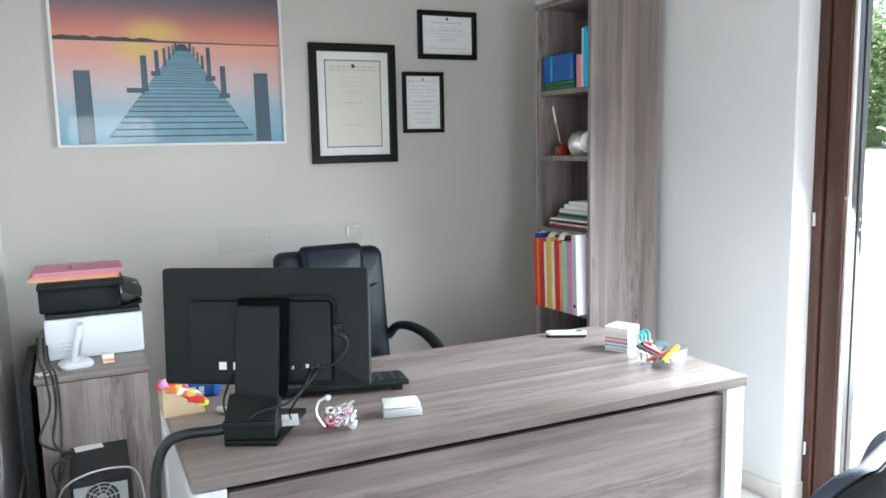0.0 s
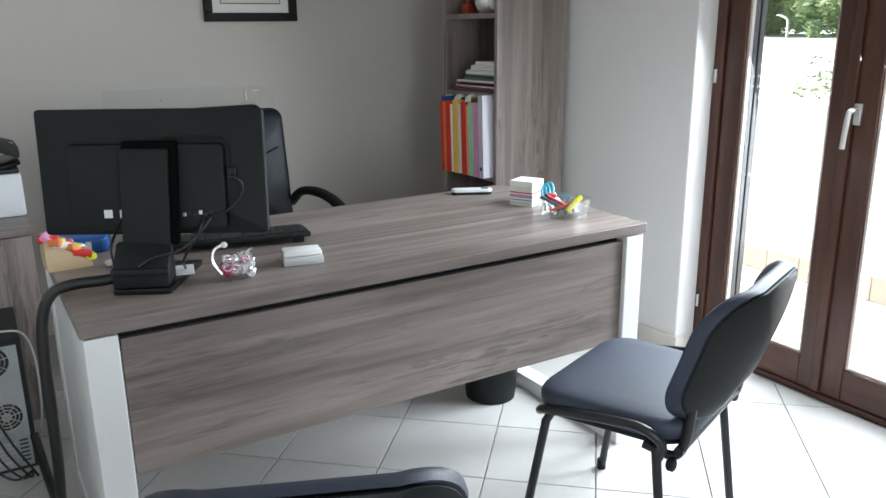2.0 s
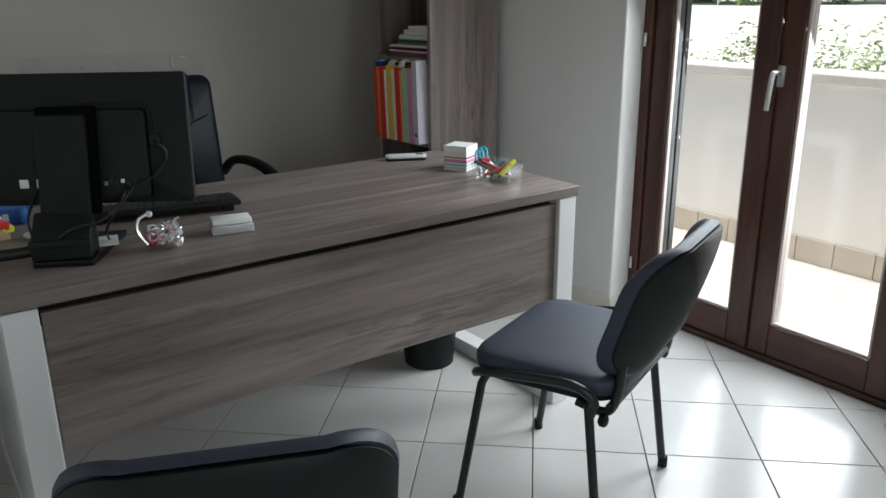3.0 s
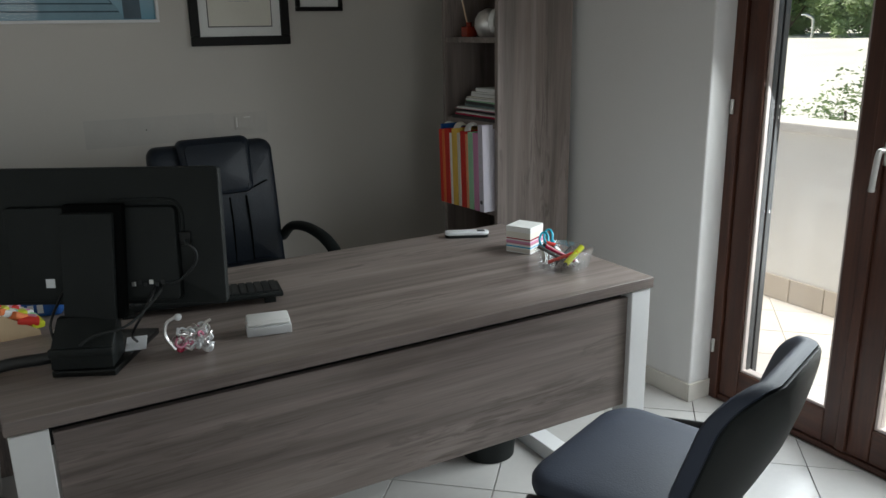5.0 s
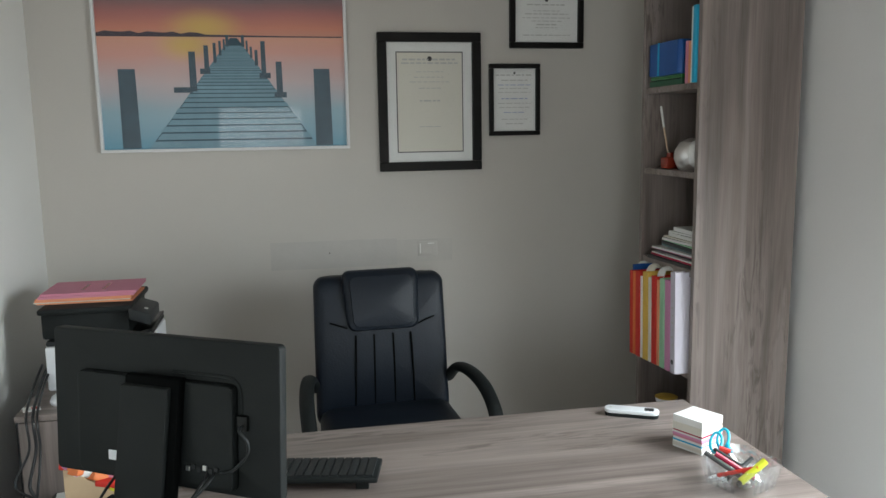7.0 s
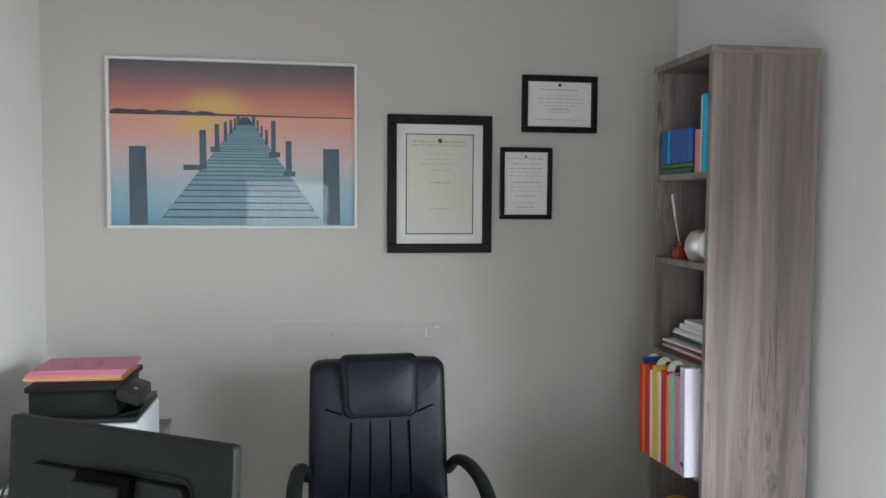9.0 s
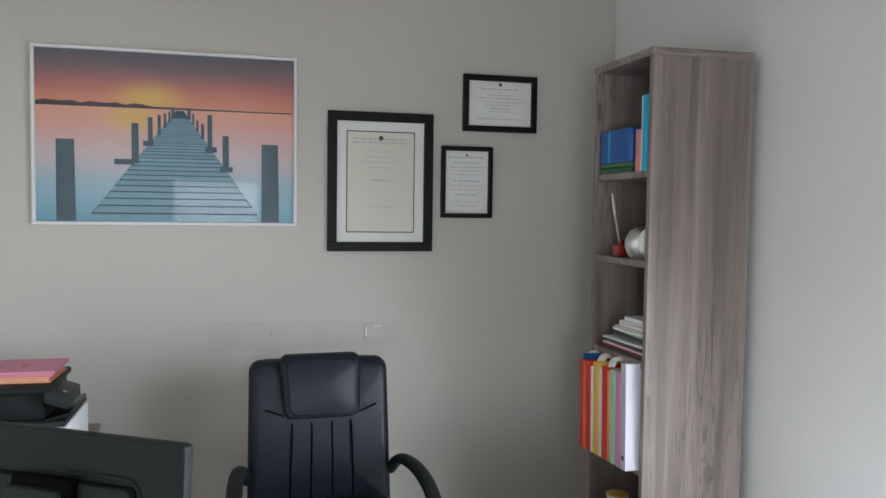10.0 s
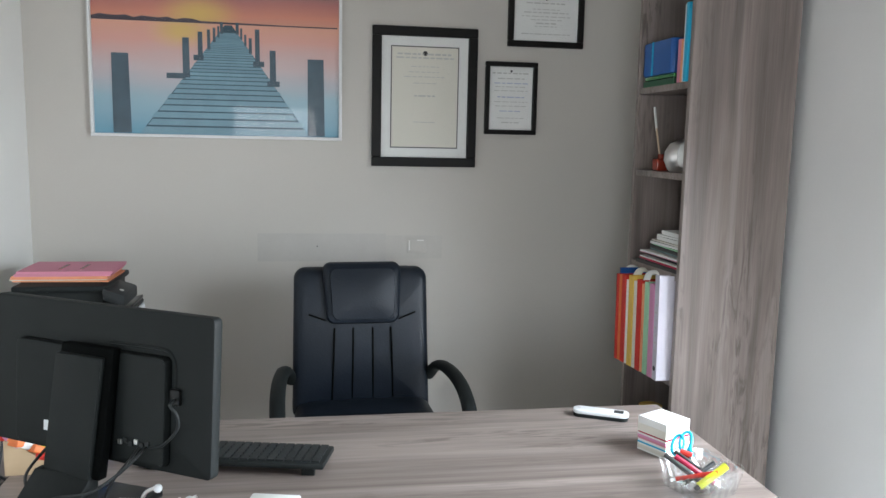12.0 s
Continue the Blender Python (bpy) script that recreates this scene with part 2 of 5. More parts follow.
def smooth_path(points, steps=8):
    """A Catmull-Rom line through the points."""
    p = [Vector(q) for q in points]
    p = [2 * p[0] - p[1]] + p + [2 * p[-1] - p[-2]]
    out = []
    for a, b, c, d in zip(p, p[1:], p[2:], p[3:]):
        for i in range(steps):
            t = i / steps
            out.append(0.5 * (2 * b + (c - a) * t + (2 * a - 5 * b + 4 * c - d) * t * t + (3 * b - a - 3 * c + d) * t ** 3))
    return out + [p[-2]]


def sweep(points, radius, n=10, bm=None, flat=1.0):
    """A rod along the points; flat under 1 makes its section an oval."""
    bm = bm or bmesh.new()
    pts = [Vector(q) for q in points]
    rings, side = [], None
    for i, q in enumerate(pts):
        d = (pts[min(i + 1, len(pts) - 1)] - pts[max(i - 1, 0)]).normalized()
        if side is None:
            side = d.orthogonal().normalized() if abs(d.z) > 0.98 else d.cross(Vector((0, 0, 1))).normalized()
        side = (side - d * side.dot(d)).normalized()
        up = side.cross(d)
        rings.append([bm.verts.new(q + radius * (math.cos(math.tau * k / n) * side + flat * math.sin(math.tau * k / n) * up)) for k in range(n)])
    for a, b in zip(rings, rings[1:]):
        for k in range(n):
            bm.faces.new((a[k], a[(k + 1) % n], b[(k + 1) % n], b[k]))
    bm.faces.new(rings[0][::-1])
    bm.faces.new(rings[-1])
    bmesh.ops.recalc_face_normals(bm, faces=bm.faces)
    return bm


def bend(bm, fn):
    for v in bm.verts:
        v.co = Vector(fn(v.co))
    return bm


def part(name, bm, material, parent=None, label="", smooth=False, m=None):
    """Links a bmesh as one mesh object under a thing or a part."""
    data = bpy.data.meshes.new(name)
    bm.to_mesh(data)
    bm.free()
    data.materials.append(M[material])
    if smooth:
        for p in data.polygons:
            p.use_smooth = True
        data.set_sharp_from_angle(angle=radians(40))
    ob = new(name, data)
    ob.parent = parent
    if m is not None:
        ob.matrix_basis = m
    return tagged(ob, label)


def thing(name, m, label, category, group="", kind=""):
    ob = new(name)
    ob.matrix_basis = m
    ob.empty_display_size = 0.1
    return tagged(ob, label, category, group, kind)


def setting(name, bm, material, label, category):
    return tagged(part(name, bm, material), label, category, kind="structure")


# ---- the room ----
X0, X1, Y0, Y1, H = -0.30, 2.485, -1.80, 3.835, 2.72
setting("floor_base", box((X0 - 0.2, Y0 - 0.2, -0.12), (2.62, Y1 + 0.2, -0.012)), "grout", "grey grout bed under the floor tiles", "floor")
setting("ceiling", box((X0 - 0.2, Y0 - 0.2, H), (2.9, Y1 + 0.2, H + 0.15)), "wall", "plain greige painted ceiling", "ceiling")
setting("wall_north", box((X0 - 0.2, Y1, -0.1), (2.9, Y1 + 0.2, H)), "wall", "greige painted wall hung with framed pictures", "wall")
setting("wall_west", box((X0 - 0.2, Y0, -0.1), (X0, Y1, H)), "ceil", "side wall with its light put into a paler paint", "wall")
# unseen south wall; its window is invented to hold the fill lamp
for nm, lo, hi in (
    ("wall_south_1", (X0 - 0.2, Y0 - 0.2, -0.1), (-0.05, Y0, H)),
    ("wall_south_2", (0.95, Y0 - 0.2, -0.1), (2.9, Y0, H)),
    ("wall_south_3", (-0.05, Y0 - 0.2, -0.1), (0.95, Y0, 0.55)),
    ("wall_south_4", (-0.05, Y0 - 0.2, 1.85), (0.95, Y0, H)),
):
    setting(nm, box(lo, hi), "wall", "unseen painted wall round an added window", "wall")
win = thing("added_window", Matrix.Identity(4), "added brown timber window in the unseen rear wall", "window", kind="structure")
for lo, hi in (((-0.05, -1.96, 0.55), (0.01, -1.90, 1.85)), ((0.89, -1.96, 0.55), (0.95, -1.90, 1.85)), ((0.01, -1.96, 0.55), (0.89, -1.90, 0.61)), ((0.01, -1.96, 1.79), (0.89, -1.90, 1.85))):
    part("window_frame", box(lo, hi, 0.004), "mahogany", win)
rear_pane = part("pane", box((0.01, -1.935, 0.61), (0.89, -1.929, 1.79)), "pane", win)
rear_pane.visible_shadow = False
setting("wall_east", prism([(X1, 2.14), (2.78, 2.14), (2.78, Y1), (2.385, Y1)], -0.1, H, 0.006), "wall_r", "wall beside the balcony door, brightened in its paint", "wall")
setting("wall_east_near", box((X1, Y0, -0.1), (2.78, 0.965, H), 0.006), "wall_r", "wall on the other side of the balcony door, brightened in its paint", "wall")
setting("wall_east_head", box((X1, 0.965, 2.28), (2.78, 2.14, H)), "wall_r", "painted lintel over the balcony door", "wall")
slope = math.degrees(math.atan2(0.10, 1.695))
for nm, lo, hi, m in (
    ("baseboard_1", (-0.011, 0, 0), (0.0, 1.69, 0.075), pose(X1, 2.14, 0, 0, 0, slope)),
    ("baseboard_2", (X1 - 0.011, 2.129, 0), (2.60, 2.14, 0.075), None),
    ("baseboard_3", (X1 - 0.011, Y0, 0), (X1, 0.965, 0.075), None),
    ("baseboard_4", (X0, Y1 - 0.011, 0), (2.37, Y1, 0.075), None),
    ("baseboard_5", (X0, Y0, 0), (X0 + 0.011, Y1 - 0.012, 0.075), None),
):
    ob = setting(nm, box(lo, hi, 0.003), "skirt", "cream ceramic skirting tile along the wall", "baseboard")
    if m is not None:
        ob.matrix_basis = m
setting("wall_patch_1", box((0.60, Y1 - 0.0022, 0.962), (1.15, Y1 + 0.01, 1.083)), "patch", "rectangle of bare grey plaster filler on the wall", "wall patch")
setting("wall_patch_2", box((1.15, Y1 - 0.0018, 0.972), (1.40, Y1 + 0.01, 1.075)), "patch2", "faint touched-up paint on the wall", "wall patch")


def blank_plate():
    e = thing("wall_plate", pose(1.288, Y1, 1.03), "painted-over blank socket plate on the wall", "wall plate")
    part("plate", box((-0.044, -0.006, -0.033), (0.044, 0.0, 0.033), 0.003), "patch2", e, smooth=True)
    part("scuff", box((-0.036, -0.0068, -0.020), (-0.031, -0.0058, 0.024)), "ceil", e, "thin white bar on the plate")
    part("scuff", box((0.000, -0.0068, 0.021), (0.030, -0.0058, 0.026)), "ceil", e, "thin white bar on the plate")
    part("inset", box((-0.028, -0.0075, -0.022), (0.028, -0.005, 0.022), 0.001), "patch2", e)


blank_plate()
nail = thing("wall_screw", pose(0.852, Y1 - 0.002, 1.028), "small dark screw in the wall filler", "screw")
part("head", lathe([(0.0025, 0), (0.003, 0.002), (0.0015, 0.003)], 10), "inkdark", nail, "", True, pose(0, 0, 0, 90, 0, 0))


# ---- the balcony door, two glazed leaves in a brown timber frame ----
def balcony_door():
    xf, xb = 2.60, 2.665
    y0, y1, ys, top = 0.965, 2.14, 1.555, 2.28
    d = thing("door_1", Matrix.Identity(4), "closed brown timber balcony door with two glazed leaves", "door", kind="structure")
    part("door_frame", box((xf - 0.012, y1 - 0.045, 0), (xb + 0.03, y1, top), 0.004), "mahogany", d)
    part("door_frame", box((xf - 0.012, y0, 0), (xb + 0.03, y0 + 0.045, top), 0.004), "mahogany", d)
    part("head", box((xf - 0.012, y0 + 0.045, top - 0.05), (xb + 0.03, y1 - 0.045, top), 0.004), "mahogany_y", d)
    part("threshold", box((xf - 0.005, y0 + 0.045, 0), (xb + 0.03, y1 - 0.045, 0.022), 0.004), "mahogany_y", d)
    for a, b, right_leaf in ((ys + 0.002, y1 - 0.047, False), (y0 + 0.047, ys - 0.002, True)):
        leaf = part("leaf", box((xf, a, 0.025), (xb, a + 0.085, top - 0.052), 0.006), "mahogany", d)
        part("stile", box((xf, b - 0.085, 0.025), (xb, b, top - 0.052), 0.006), "mahogany", leaf)
        part("rail", box((xf + 0.001, a + 0.085, 0.025), (xb - 0.001, b - 0.085, 0.145), 0.005), "mahogany_y", leaf)
        part("rail", box((xf + 0.001, a + 0.085, top - 0.15), (xb - 0.001, b - 0.085, top - 0.052), 0.005), "mahogany_y", leaf)
        ga, gb, g0, g1 = a + 0.085, b - 0.085, 0.145, top - 0.15
        for p, q in (((ga, g0), (ga + 0.011, g1)), ((gb - 0.011, g0), (gb, g1)), ((ga + 0.011, g0), (gb - 0.011, g0 + 0.011))):
            part("glazing_bead", box((xf + 0.010, p[0], p[1]), (xf + 0.030, q[0], q[1]), 0.003), "bead", leaf, "pale glazing bead")
            part("gasket", box((xf + 0.030, p[0], p[1]), (xb - 0.012, q[0] if p[0] > 1.9 else p[0] + 0.006 if q[0] - p[0] < 0.02 else q[0], p[1] + 0.006 if q[1] - p[1] < 0.02 else q[1])), "dark_gasket" if p[0] > 1.9 and q[1] > 1 else "bead", leaf)
        for gx in (xf + 0.032, xf + 0.048):
            pane = part("pane", box((gx, ga + 0.003, g0 + 0.003), (gx + 0.004, gb - 0.003, g1 - 0.003)), "pane", leaf)
            pane.visible_shadow = False
    part("cover_strip", box((xf - 0.016, ys - 0.010, 0.03), (xf, ys + 0.026, top - 0.06), 0.005), "mahogany", d)
    for z in (0.222, 1.148, 2.0):
        part("hinge", lathe([(0.006, -0.026), (0.007, -0.024), (0.007, 0.024), (0.006, 0.026)], 12, at=(xf - 0.018, y1 - 0.018, z)), "alu", d, "small white metal hinge", True)
    h = part("handle", box((xf - 0.010, 1.518, 1.012), (xf, 1.548, 1.085), 0.004), "alu", d, "satin aluminium lever handle turned down", True)
    part("lever", sweep(smooth_path([(xf - 0.008, 1.533, 1.062), (xf - 0.040, 1.533, 1.062), (xf - 0.050, 1.538, 1.045), (xf - 0.050, 1.546, 0.935)]), 0.0095, 10), "alu", h, "", True)
    # the guide of the shutter, outside
    g = thing("shutter_guide", Matrix.Identity(4), "dark metal shutter guide outside the glass", "shutter guide", kind="structure")
    part("channel", box((2.72, 2.048, 0.0), (2.76, 2.092, 2.28), 0.003), "dark_gasket", g)
    part("lip", box((2.705, 2.028, 0.0), (2.72, 2.036, 2.28), 0.002), "dark_gasket", g)
    for z in (0.75, 1.10, 1.14):
        part("stud", box((2.715, 2.036, z), (2.735, 2.046, z + 0.012), 0.002), "alu", g)


balcony_door()

# ---- balcony and the view ----
setting("balcony_slab", box((2.62, -3.0, -0.14), (4.05, 7.0, -0.014)), "grout", "grouted concrete balcony slab", "balcony floor")
par = tagged(part("parapet", box((3.80, -3.0, 0.0), (3.98, 7.0, 0.90)), "render"), "white rendered balcony parapet", "parapet", kind="structure")
part("coping", box((3.765, -3.0, 0.90), (4.015, 7.0, 0.95), 0.008), "stone", par, "pale stone coping")
slope_bm = bmesh.new()
strip = [[slope_bm.verts.new((gx, gy, gz)) for gx, gz in ((4.05, -0.95), (9.0, -0.75), (31.0, 0.72), (45.0, 0.9), (1500.0, 0.9))] for gy in (-1500, -30, 0, 30, 60, 1500)]
for r0, r1 in zip(strip, strip[1:]):
    for k in range(4):
        slope_bm.faces.new((r0[k], r0[k + 1], r1[k + 1], r1[k]))
bmesh.ops.recalc_face_normals(slope_bm, faces=slope_bm.faces)
setting("ground", slope_bm, "field", "bright dry open ground rising beyond the parapet", "ground")

def foliage(name, at, size, count, leaf, material, label, category, seed, trunk=None):
    """A bush or crown: clumps of small leaves in uneven masses, on stems."""
    rnd = random.Random(seed)
    e = thing(name, pose(*at), label, category)
    clumps = []
    for _ in range(max(6, count // 130)):
        a, r = rnd.uniform(0, math.tau), rnd.uniform(0.1, 1.0) ** 0.5
        clumps.append(Vector((size[0] * r * math.cos(a), size[1] * r * math.sin(a), size[2] * rnd.uniform(0.25, 1.0) * (1.15 - 0.5 * r))))
    verts, faces = [], []
    for i in range(count):
        c = clumps[i % len(clumps)]
        d = Vector((rnd.gauss(0, 1), rnd.gauss(0, 1), rnd.gauss(0, 1))).normalized() * rnd.uniform(0.3, 1.0)
        c = c + Vector((d.x * size[0] * 0.26, d.y * size[1] * 0.26, d.z * size[2] * 0.22))
        u = Vector((rnd.gauss(0, 1), rnd.gauss(0, 1), rnd.gauss(0, 0.6))).normalized()
        w = u.orthogonal().normalized()
        s = leaf * rnd.uniform(0.6, 1.4)
        k = len(verts)
        verts += [c - u * s, c + w * s * 0.45, c + u * s, c - w * s * 0.45]
        faces.append((k, k + 1, k + 2, k + 3))
    data = bpy.data.meshes.new("crown")
    data.from_pydata(verts, [], faces)
    data.materials.append(M[material])
    tagged(new("crown", data), kind="stuff").parent = e
    bm = bmesh.new()
    base = trunk or 0.0
    for c in clumps[:10]:
        sweep([(0, 0, -base), (c.x * 0.15, c.y * 0.15, -base * 0.3), tuple(c * 0.6), tuple(c)], 0.010 + 0.03 * base, 6, bm)
    part("trunk", bm, "bark", e)
    return e


rnd = random.Random(5)
for i, (by, top) in enumerate(((2.0, 0.75), (2.65, 1.0), (3.25, 1.05), (3.75, 0.98), (4.35, 0.90), (5.1, 0.95), (5.9, 0.85))):
    foliage("hedge_bush", (5.6 + rnd.uniform(-0.2, 0.5), by, -0.93), (0.6, 0.5, (top + 0.93) / 0.98), 9000, 0.022, "leaf2" if i % 3 else "leaf", "leafy green garden bush behind the parapet", "bush", i)
for i in range(15):
    y = 2 + 4.2 * i + rnd.uniform(-1.2, 1.2)
    x = 37 + rnd.uniform(-2.5, 3)
    foliage("tree", (x, y, 1.4), (2.9, 3.0, 5.0 + rnd.uniform(0, 3)), 9000, 0.15, "leaf" if i % 2 else "leaf2", "broad leafy tree at the far edge of the field", "tree", 40 + i, trunk=0.6)
for i in range(20):
    y = 1 + 3.1 * i + rnd.uniform(-1, 1)
    foliage("shrub", (34.5 + rnd.uniform(-1, 2), y, 0.6), (2.0, 2.2, 2.4), 5000, 0.12, "leaf2" if i % 3 else "leaf", "low scrub below the trees", "shrub", 80 + i)
post = thing("street_lamp", pose(31.5, 22.6, 0.7), "thin pale metal street lamp with a bent arm", "street lamp")
part("pole", sweep(smooth_path([(0, 0, 0), (0, 0, 0.6), (-0.03, 0.05, 0.85), (-0.15, 0.30, 1.0)]), 0.06, 8), "alu", post, "", True)
part("lamp_head", box((-0.25, 0.25, 0.97), (-0.1, 0.45, 1.02), 0.015), "whiteplastic", post)


# ---- the desk ----
def desk():
    x0, x1, y0, y1 = 0.176, 1.812, 1.696, 2.462
    d = thing("desk", pose(x0, y0, 0), "grey oak office desk with white steel legs and modesty panel", "desk")
    w, dp = x1 - x0, y1 - y0
    part("desktop", box((0, 0, 0.72), (w, dp, 0.75), 0.002), "oak_x", d)
    part("modesty_panel", box((0.082, 0.022, 0.365), (w - 0.052, 0.040, 0.698), 0.0015), "oak_x", d)
    part("beam", box((0.075, 0.05, 0.66), (w - 0.05, 0.09, 0.718)), "tube", d, "black steel beam")
    part("beam", box((0.075, dp - 0.12, 0.66), (w - 0.05, dp - 0.08, 0.718)), "tube", d, "black steel beam")
    for a in (0.006, w - 0.076):
        leg = part("leg", box((a, 0.006, 0.0), (a + 0.07, 0.066, 0.715), 0.003), "white", d, "white lacquered steel leg frame")
        part("rear_post", box((a, dp - 0.066, 0.0), (a + 0.07, dp - 0.006, 0.715), 0.003), "white", leg)
        part("floor_runner", box((a, 0.066, 0.0), (a + 0.07, dp - 0.066, 0.055), 0.003), "white", leg)
        part("top_rail", box((a, 0.066, 0.66), (a + 0.07, dp - 0.066, 0.715), 0.003), "white", leg)
    part("side_panel", box((0.012, 0.066, 0.055), (0.028, dp - 0.066, 0.66)), "white", d, "white side panel")


desk()


# ---- bookcase in the corner ----
CX0, CX1, CY0, CY1 = 2.03, 2.402, 2.815, 3.25
SHELVES = (0.07, 0.36, 0.695, 1.06, 1.40, 1.70)


def bookcase():
    b = thing("bookcase", pose(CX0, CY0, 0), "tall narrow grey oak open bookcase in the corner", "bookcase")
    w, dp, t = CX1 - CX0, CY1 - CY0, 0.022
    part("side_panel", box((0, 0, 0), (w, t, 2.075), 0.001), "oak_z", b)
    part("side_panel", box((0, dp - t, 0), (w, dp, 2.075), 0.001), "oak_z", b)
    part("top_panel", box((-0.004, -0.004, 2.075), (w, dp + 0.004, 2.10), 0.0015), "oak_x", b)
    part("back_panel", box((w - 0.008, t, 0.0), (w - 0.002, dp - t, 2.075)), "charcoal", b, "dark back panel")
    part("plinth", box((0.02, t, 0), (0.035, dp - t, 0.05)), "oak_z", b)
    for z in SHELVES:
        part("shelf", box((0.006, t, z - t), (w - 0.008, dp - t, z), 0.001), "oak_x", b)


bookcase()


def binder(y, thick, material, height=0.325, x=1.965, tilt=-2.0, label="", z=0.695):
    f = thing("folder", pose(x, y, z, tilt, 0, 0), label, "folder", "folders standing in the bookcase")
    t = thick
    part("cover", box((0, 0, 0.0), (0.24, 0.0022, height), 0.0008), material, f)
    part("cover", box((0, t - 0.0022, 0.0), (0.24, t, height), 0.0008), material, f)
    part("spine", box((-0.0018, 0, 0.0), (0.0004, t, height), 0.0005), material, f)
    part("paper_block", box((0.004, 0.0024, 0.004), (0.235, t - 0.0024, height - 0.012)), "paper", f, "white paper sheets inside")
    return f


y = 2.845
stack = ((0.036, "lilac", 0.36, "pale lilac lever-arch folder with a label on the spine"), (0.036, "lilac", 0.325, "lilac pink card folder in the bookcase"), (0.034, "green", 0.325, "mint green card folder in the bookcase"),
         (0.016, "salmon", 0.315, "salmon card folder in the bookcase"), (0.036, "red", 0.325, "bright red card folder in the bookcase"), (0.020, "cream", 0.315, "cream card folder in the bookcase"), (0.040, "yellow", 0.33, "yellow ochre card folder in the bookcase"),
         (0.014, "paper", 0.31, "white card folder in the bookcase"), (0.036, "red", 0.325, "bright red card folder in the bookcase"), (0.018, "orange", 0.32, "orange card folder in the bookcase"), (0.020, "red", 0.32, "bright red card folder in the bookcase"), (0.013, "blue", 0.340, "blue plastic folder in the bookcase"))
for i, (t, mt, hh, lab) in enumerate(stack):
    f = binder(y, t - 0.002, mt if i else "palelilac", hh, 1.985 - 0.003 * i + (0.02 if i == 11 else 0), -2.2, lab)
    if i == 0:
        part("emblem", lathe([(0.009, 0), (0.009, 0.0008)], 14), "inkdark", f, "small dark round print", m=pose(-0.0019, t / 2, 0.04, 0, -90, 0))
        for k in range(7):
            part("written_line", box((-0.0026, 0.012, 0.10 + 0.026 * k), (-0.0017, 0.018 + 0.010 * (k % 2), 0.106 + 0.026 * k)), "ink", f)
    y += t

# loose papers pushed in above the folders
for i in range(3):
    p = thing("loose_paper", pose(1.99, 2.99 + 0.09 * i, 1.0, 4 * i - 4, -12 + 9 * i, 8 * i), "crumpled paper sheet stuck out above the folders", "paper")
    part("sheet", sweep(smooth_path([(0, 0, 0), (0.03, 0.01, 0.035), (0.07, 0.0, 0.03), (0.12, 0.01, 0.02)]), 0.018, 8, flat=0.35), ("paper", "cream", "paper")[i], p)

rnd = random.Random(11)
z = 1.06
pile = (("inkdark", 0.014, 0.325), ("garnet", 0.010, 0.318), ("paper", 0.006, 0.300), ("charcoal", 0.012, 0.290), ("pink", 0.004, 0.296), ("paper", 0.008, 0.270), ("teal_card", 0.010, 0.262), ("inkdark", 0.012, 0.245), ("green", 0.006, 0.240), ("paper", 0.010, 0.222), ("cream", 0.006, 0.228), ("paper", 0.014, 0.205), ("paper", 0.008, 0.190), ("paper", 0.016, 0.170))
for i, (mt, h, wide) in enumerate(pile):
    d = thing("document", pose(2.035 + rnd.uniform(0, 0.02), 2.845 + rnd.uniform(0, 0.008), z, -1.5, 0, rnd.uniform(-3, 3)), "stacked document folder lying on the bookcase shelf", "document", "papers piled on the shelf")
    part("paper_block", bend(box((0, 0, 0.0), (0.28, wide, h - 0.0012), 0.0015), lambda c: (c.x, c.y, c.z + 0.02 * c.y)), mt, d)
    z += h

# perfume diffuser, globe and crystal on the shelf
dif = thing("reed_diffuser", pose(2.075, 3.10, 1.40), "small red glass reed diffuser with wooden sticks", "diffuser")
part("bottle", box((-0.026, -0.026, 0), (0.026, 0.026, 0.044), 0.006), "amber", dif, "", True)
part("neck", lathe([(0.014, 0.043), (0.012, 0.048), (0.012, 0.058), (0.015, 0.060)], 18), "amber", dif, "", True)
for a in range(4):
    lean = Vector((-0.004 + 0.003 * a, 0.074 + 0.005 * a, 0.230 - 0.01 * (a % 2)))
    reed = part("reed", sweep([(0, 0, 0.02), lean * 0.66], 0.0032, 6), "reed", dif, "pale wooden stick")
    part("tip", sweep([lean * 0.66, lean], 0.0040, 6), "paper", reed, "white tip")
orn = thing("ornament", pose(2.085, 2.965, 1.40), "silver and white round ornament on the shelf", "ornament")
part("dome", lathe([(0.035, 0), (0.045, 0.010), (0.058, 0.040), (0.056, 0.070), (0.040, 0.098), (0.012, 0.112), (0.004, 0.114)], 20), "silver", orn, "", True)
part("shell", lathe([(0.052, 0), (0.055, 0.006), (0.046, 0.024), (0.002, 0.030)], 20), "paper", orn, "white shell disc", True, pose(0.0, -0.058, 0.060, 90, 0, 15))

# books of the upper shelf
def book(name, m, size, material, label, pages="paper"):
    b = thing(name, m, label, "book")
    l, t, h = size
    part("cover", box((0, 0, 0), (l, 0.003, h), 0.001), material, b)
    part("cover", box((0, t - 0.003, 0), (l, t, h), 0.001), material, b)
    part("spine", box((-0.002, 0, 0), (0.001, t, h), 0.001), material, b)
    part("pages", box((0.003, 0.0032, 0.003), (l - 0.004, t - 0.0032, h - 0.004)), pages, b)


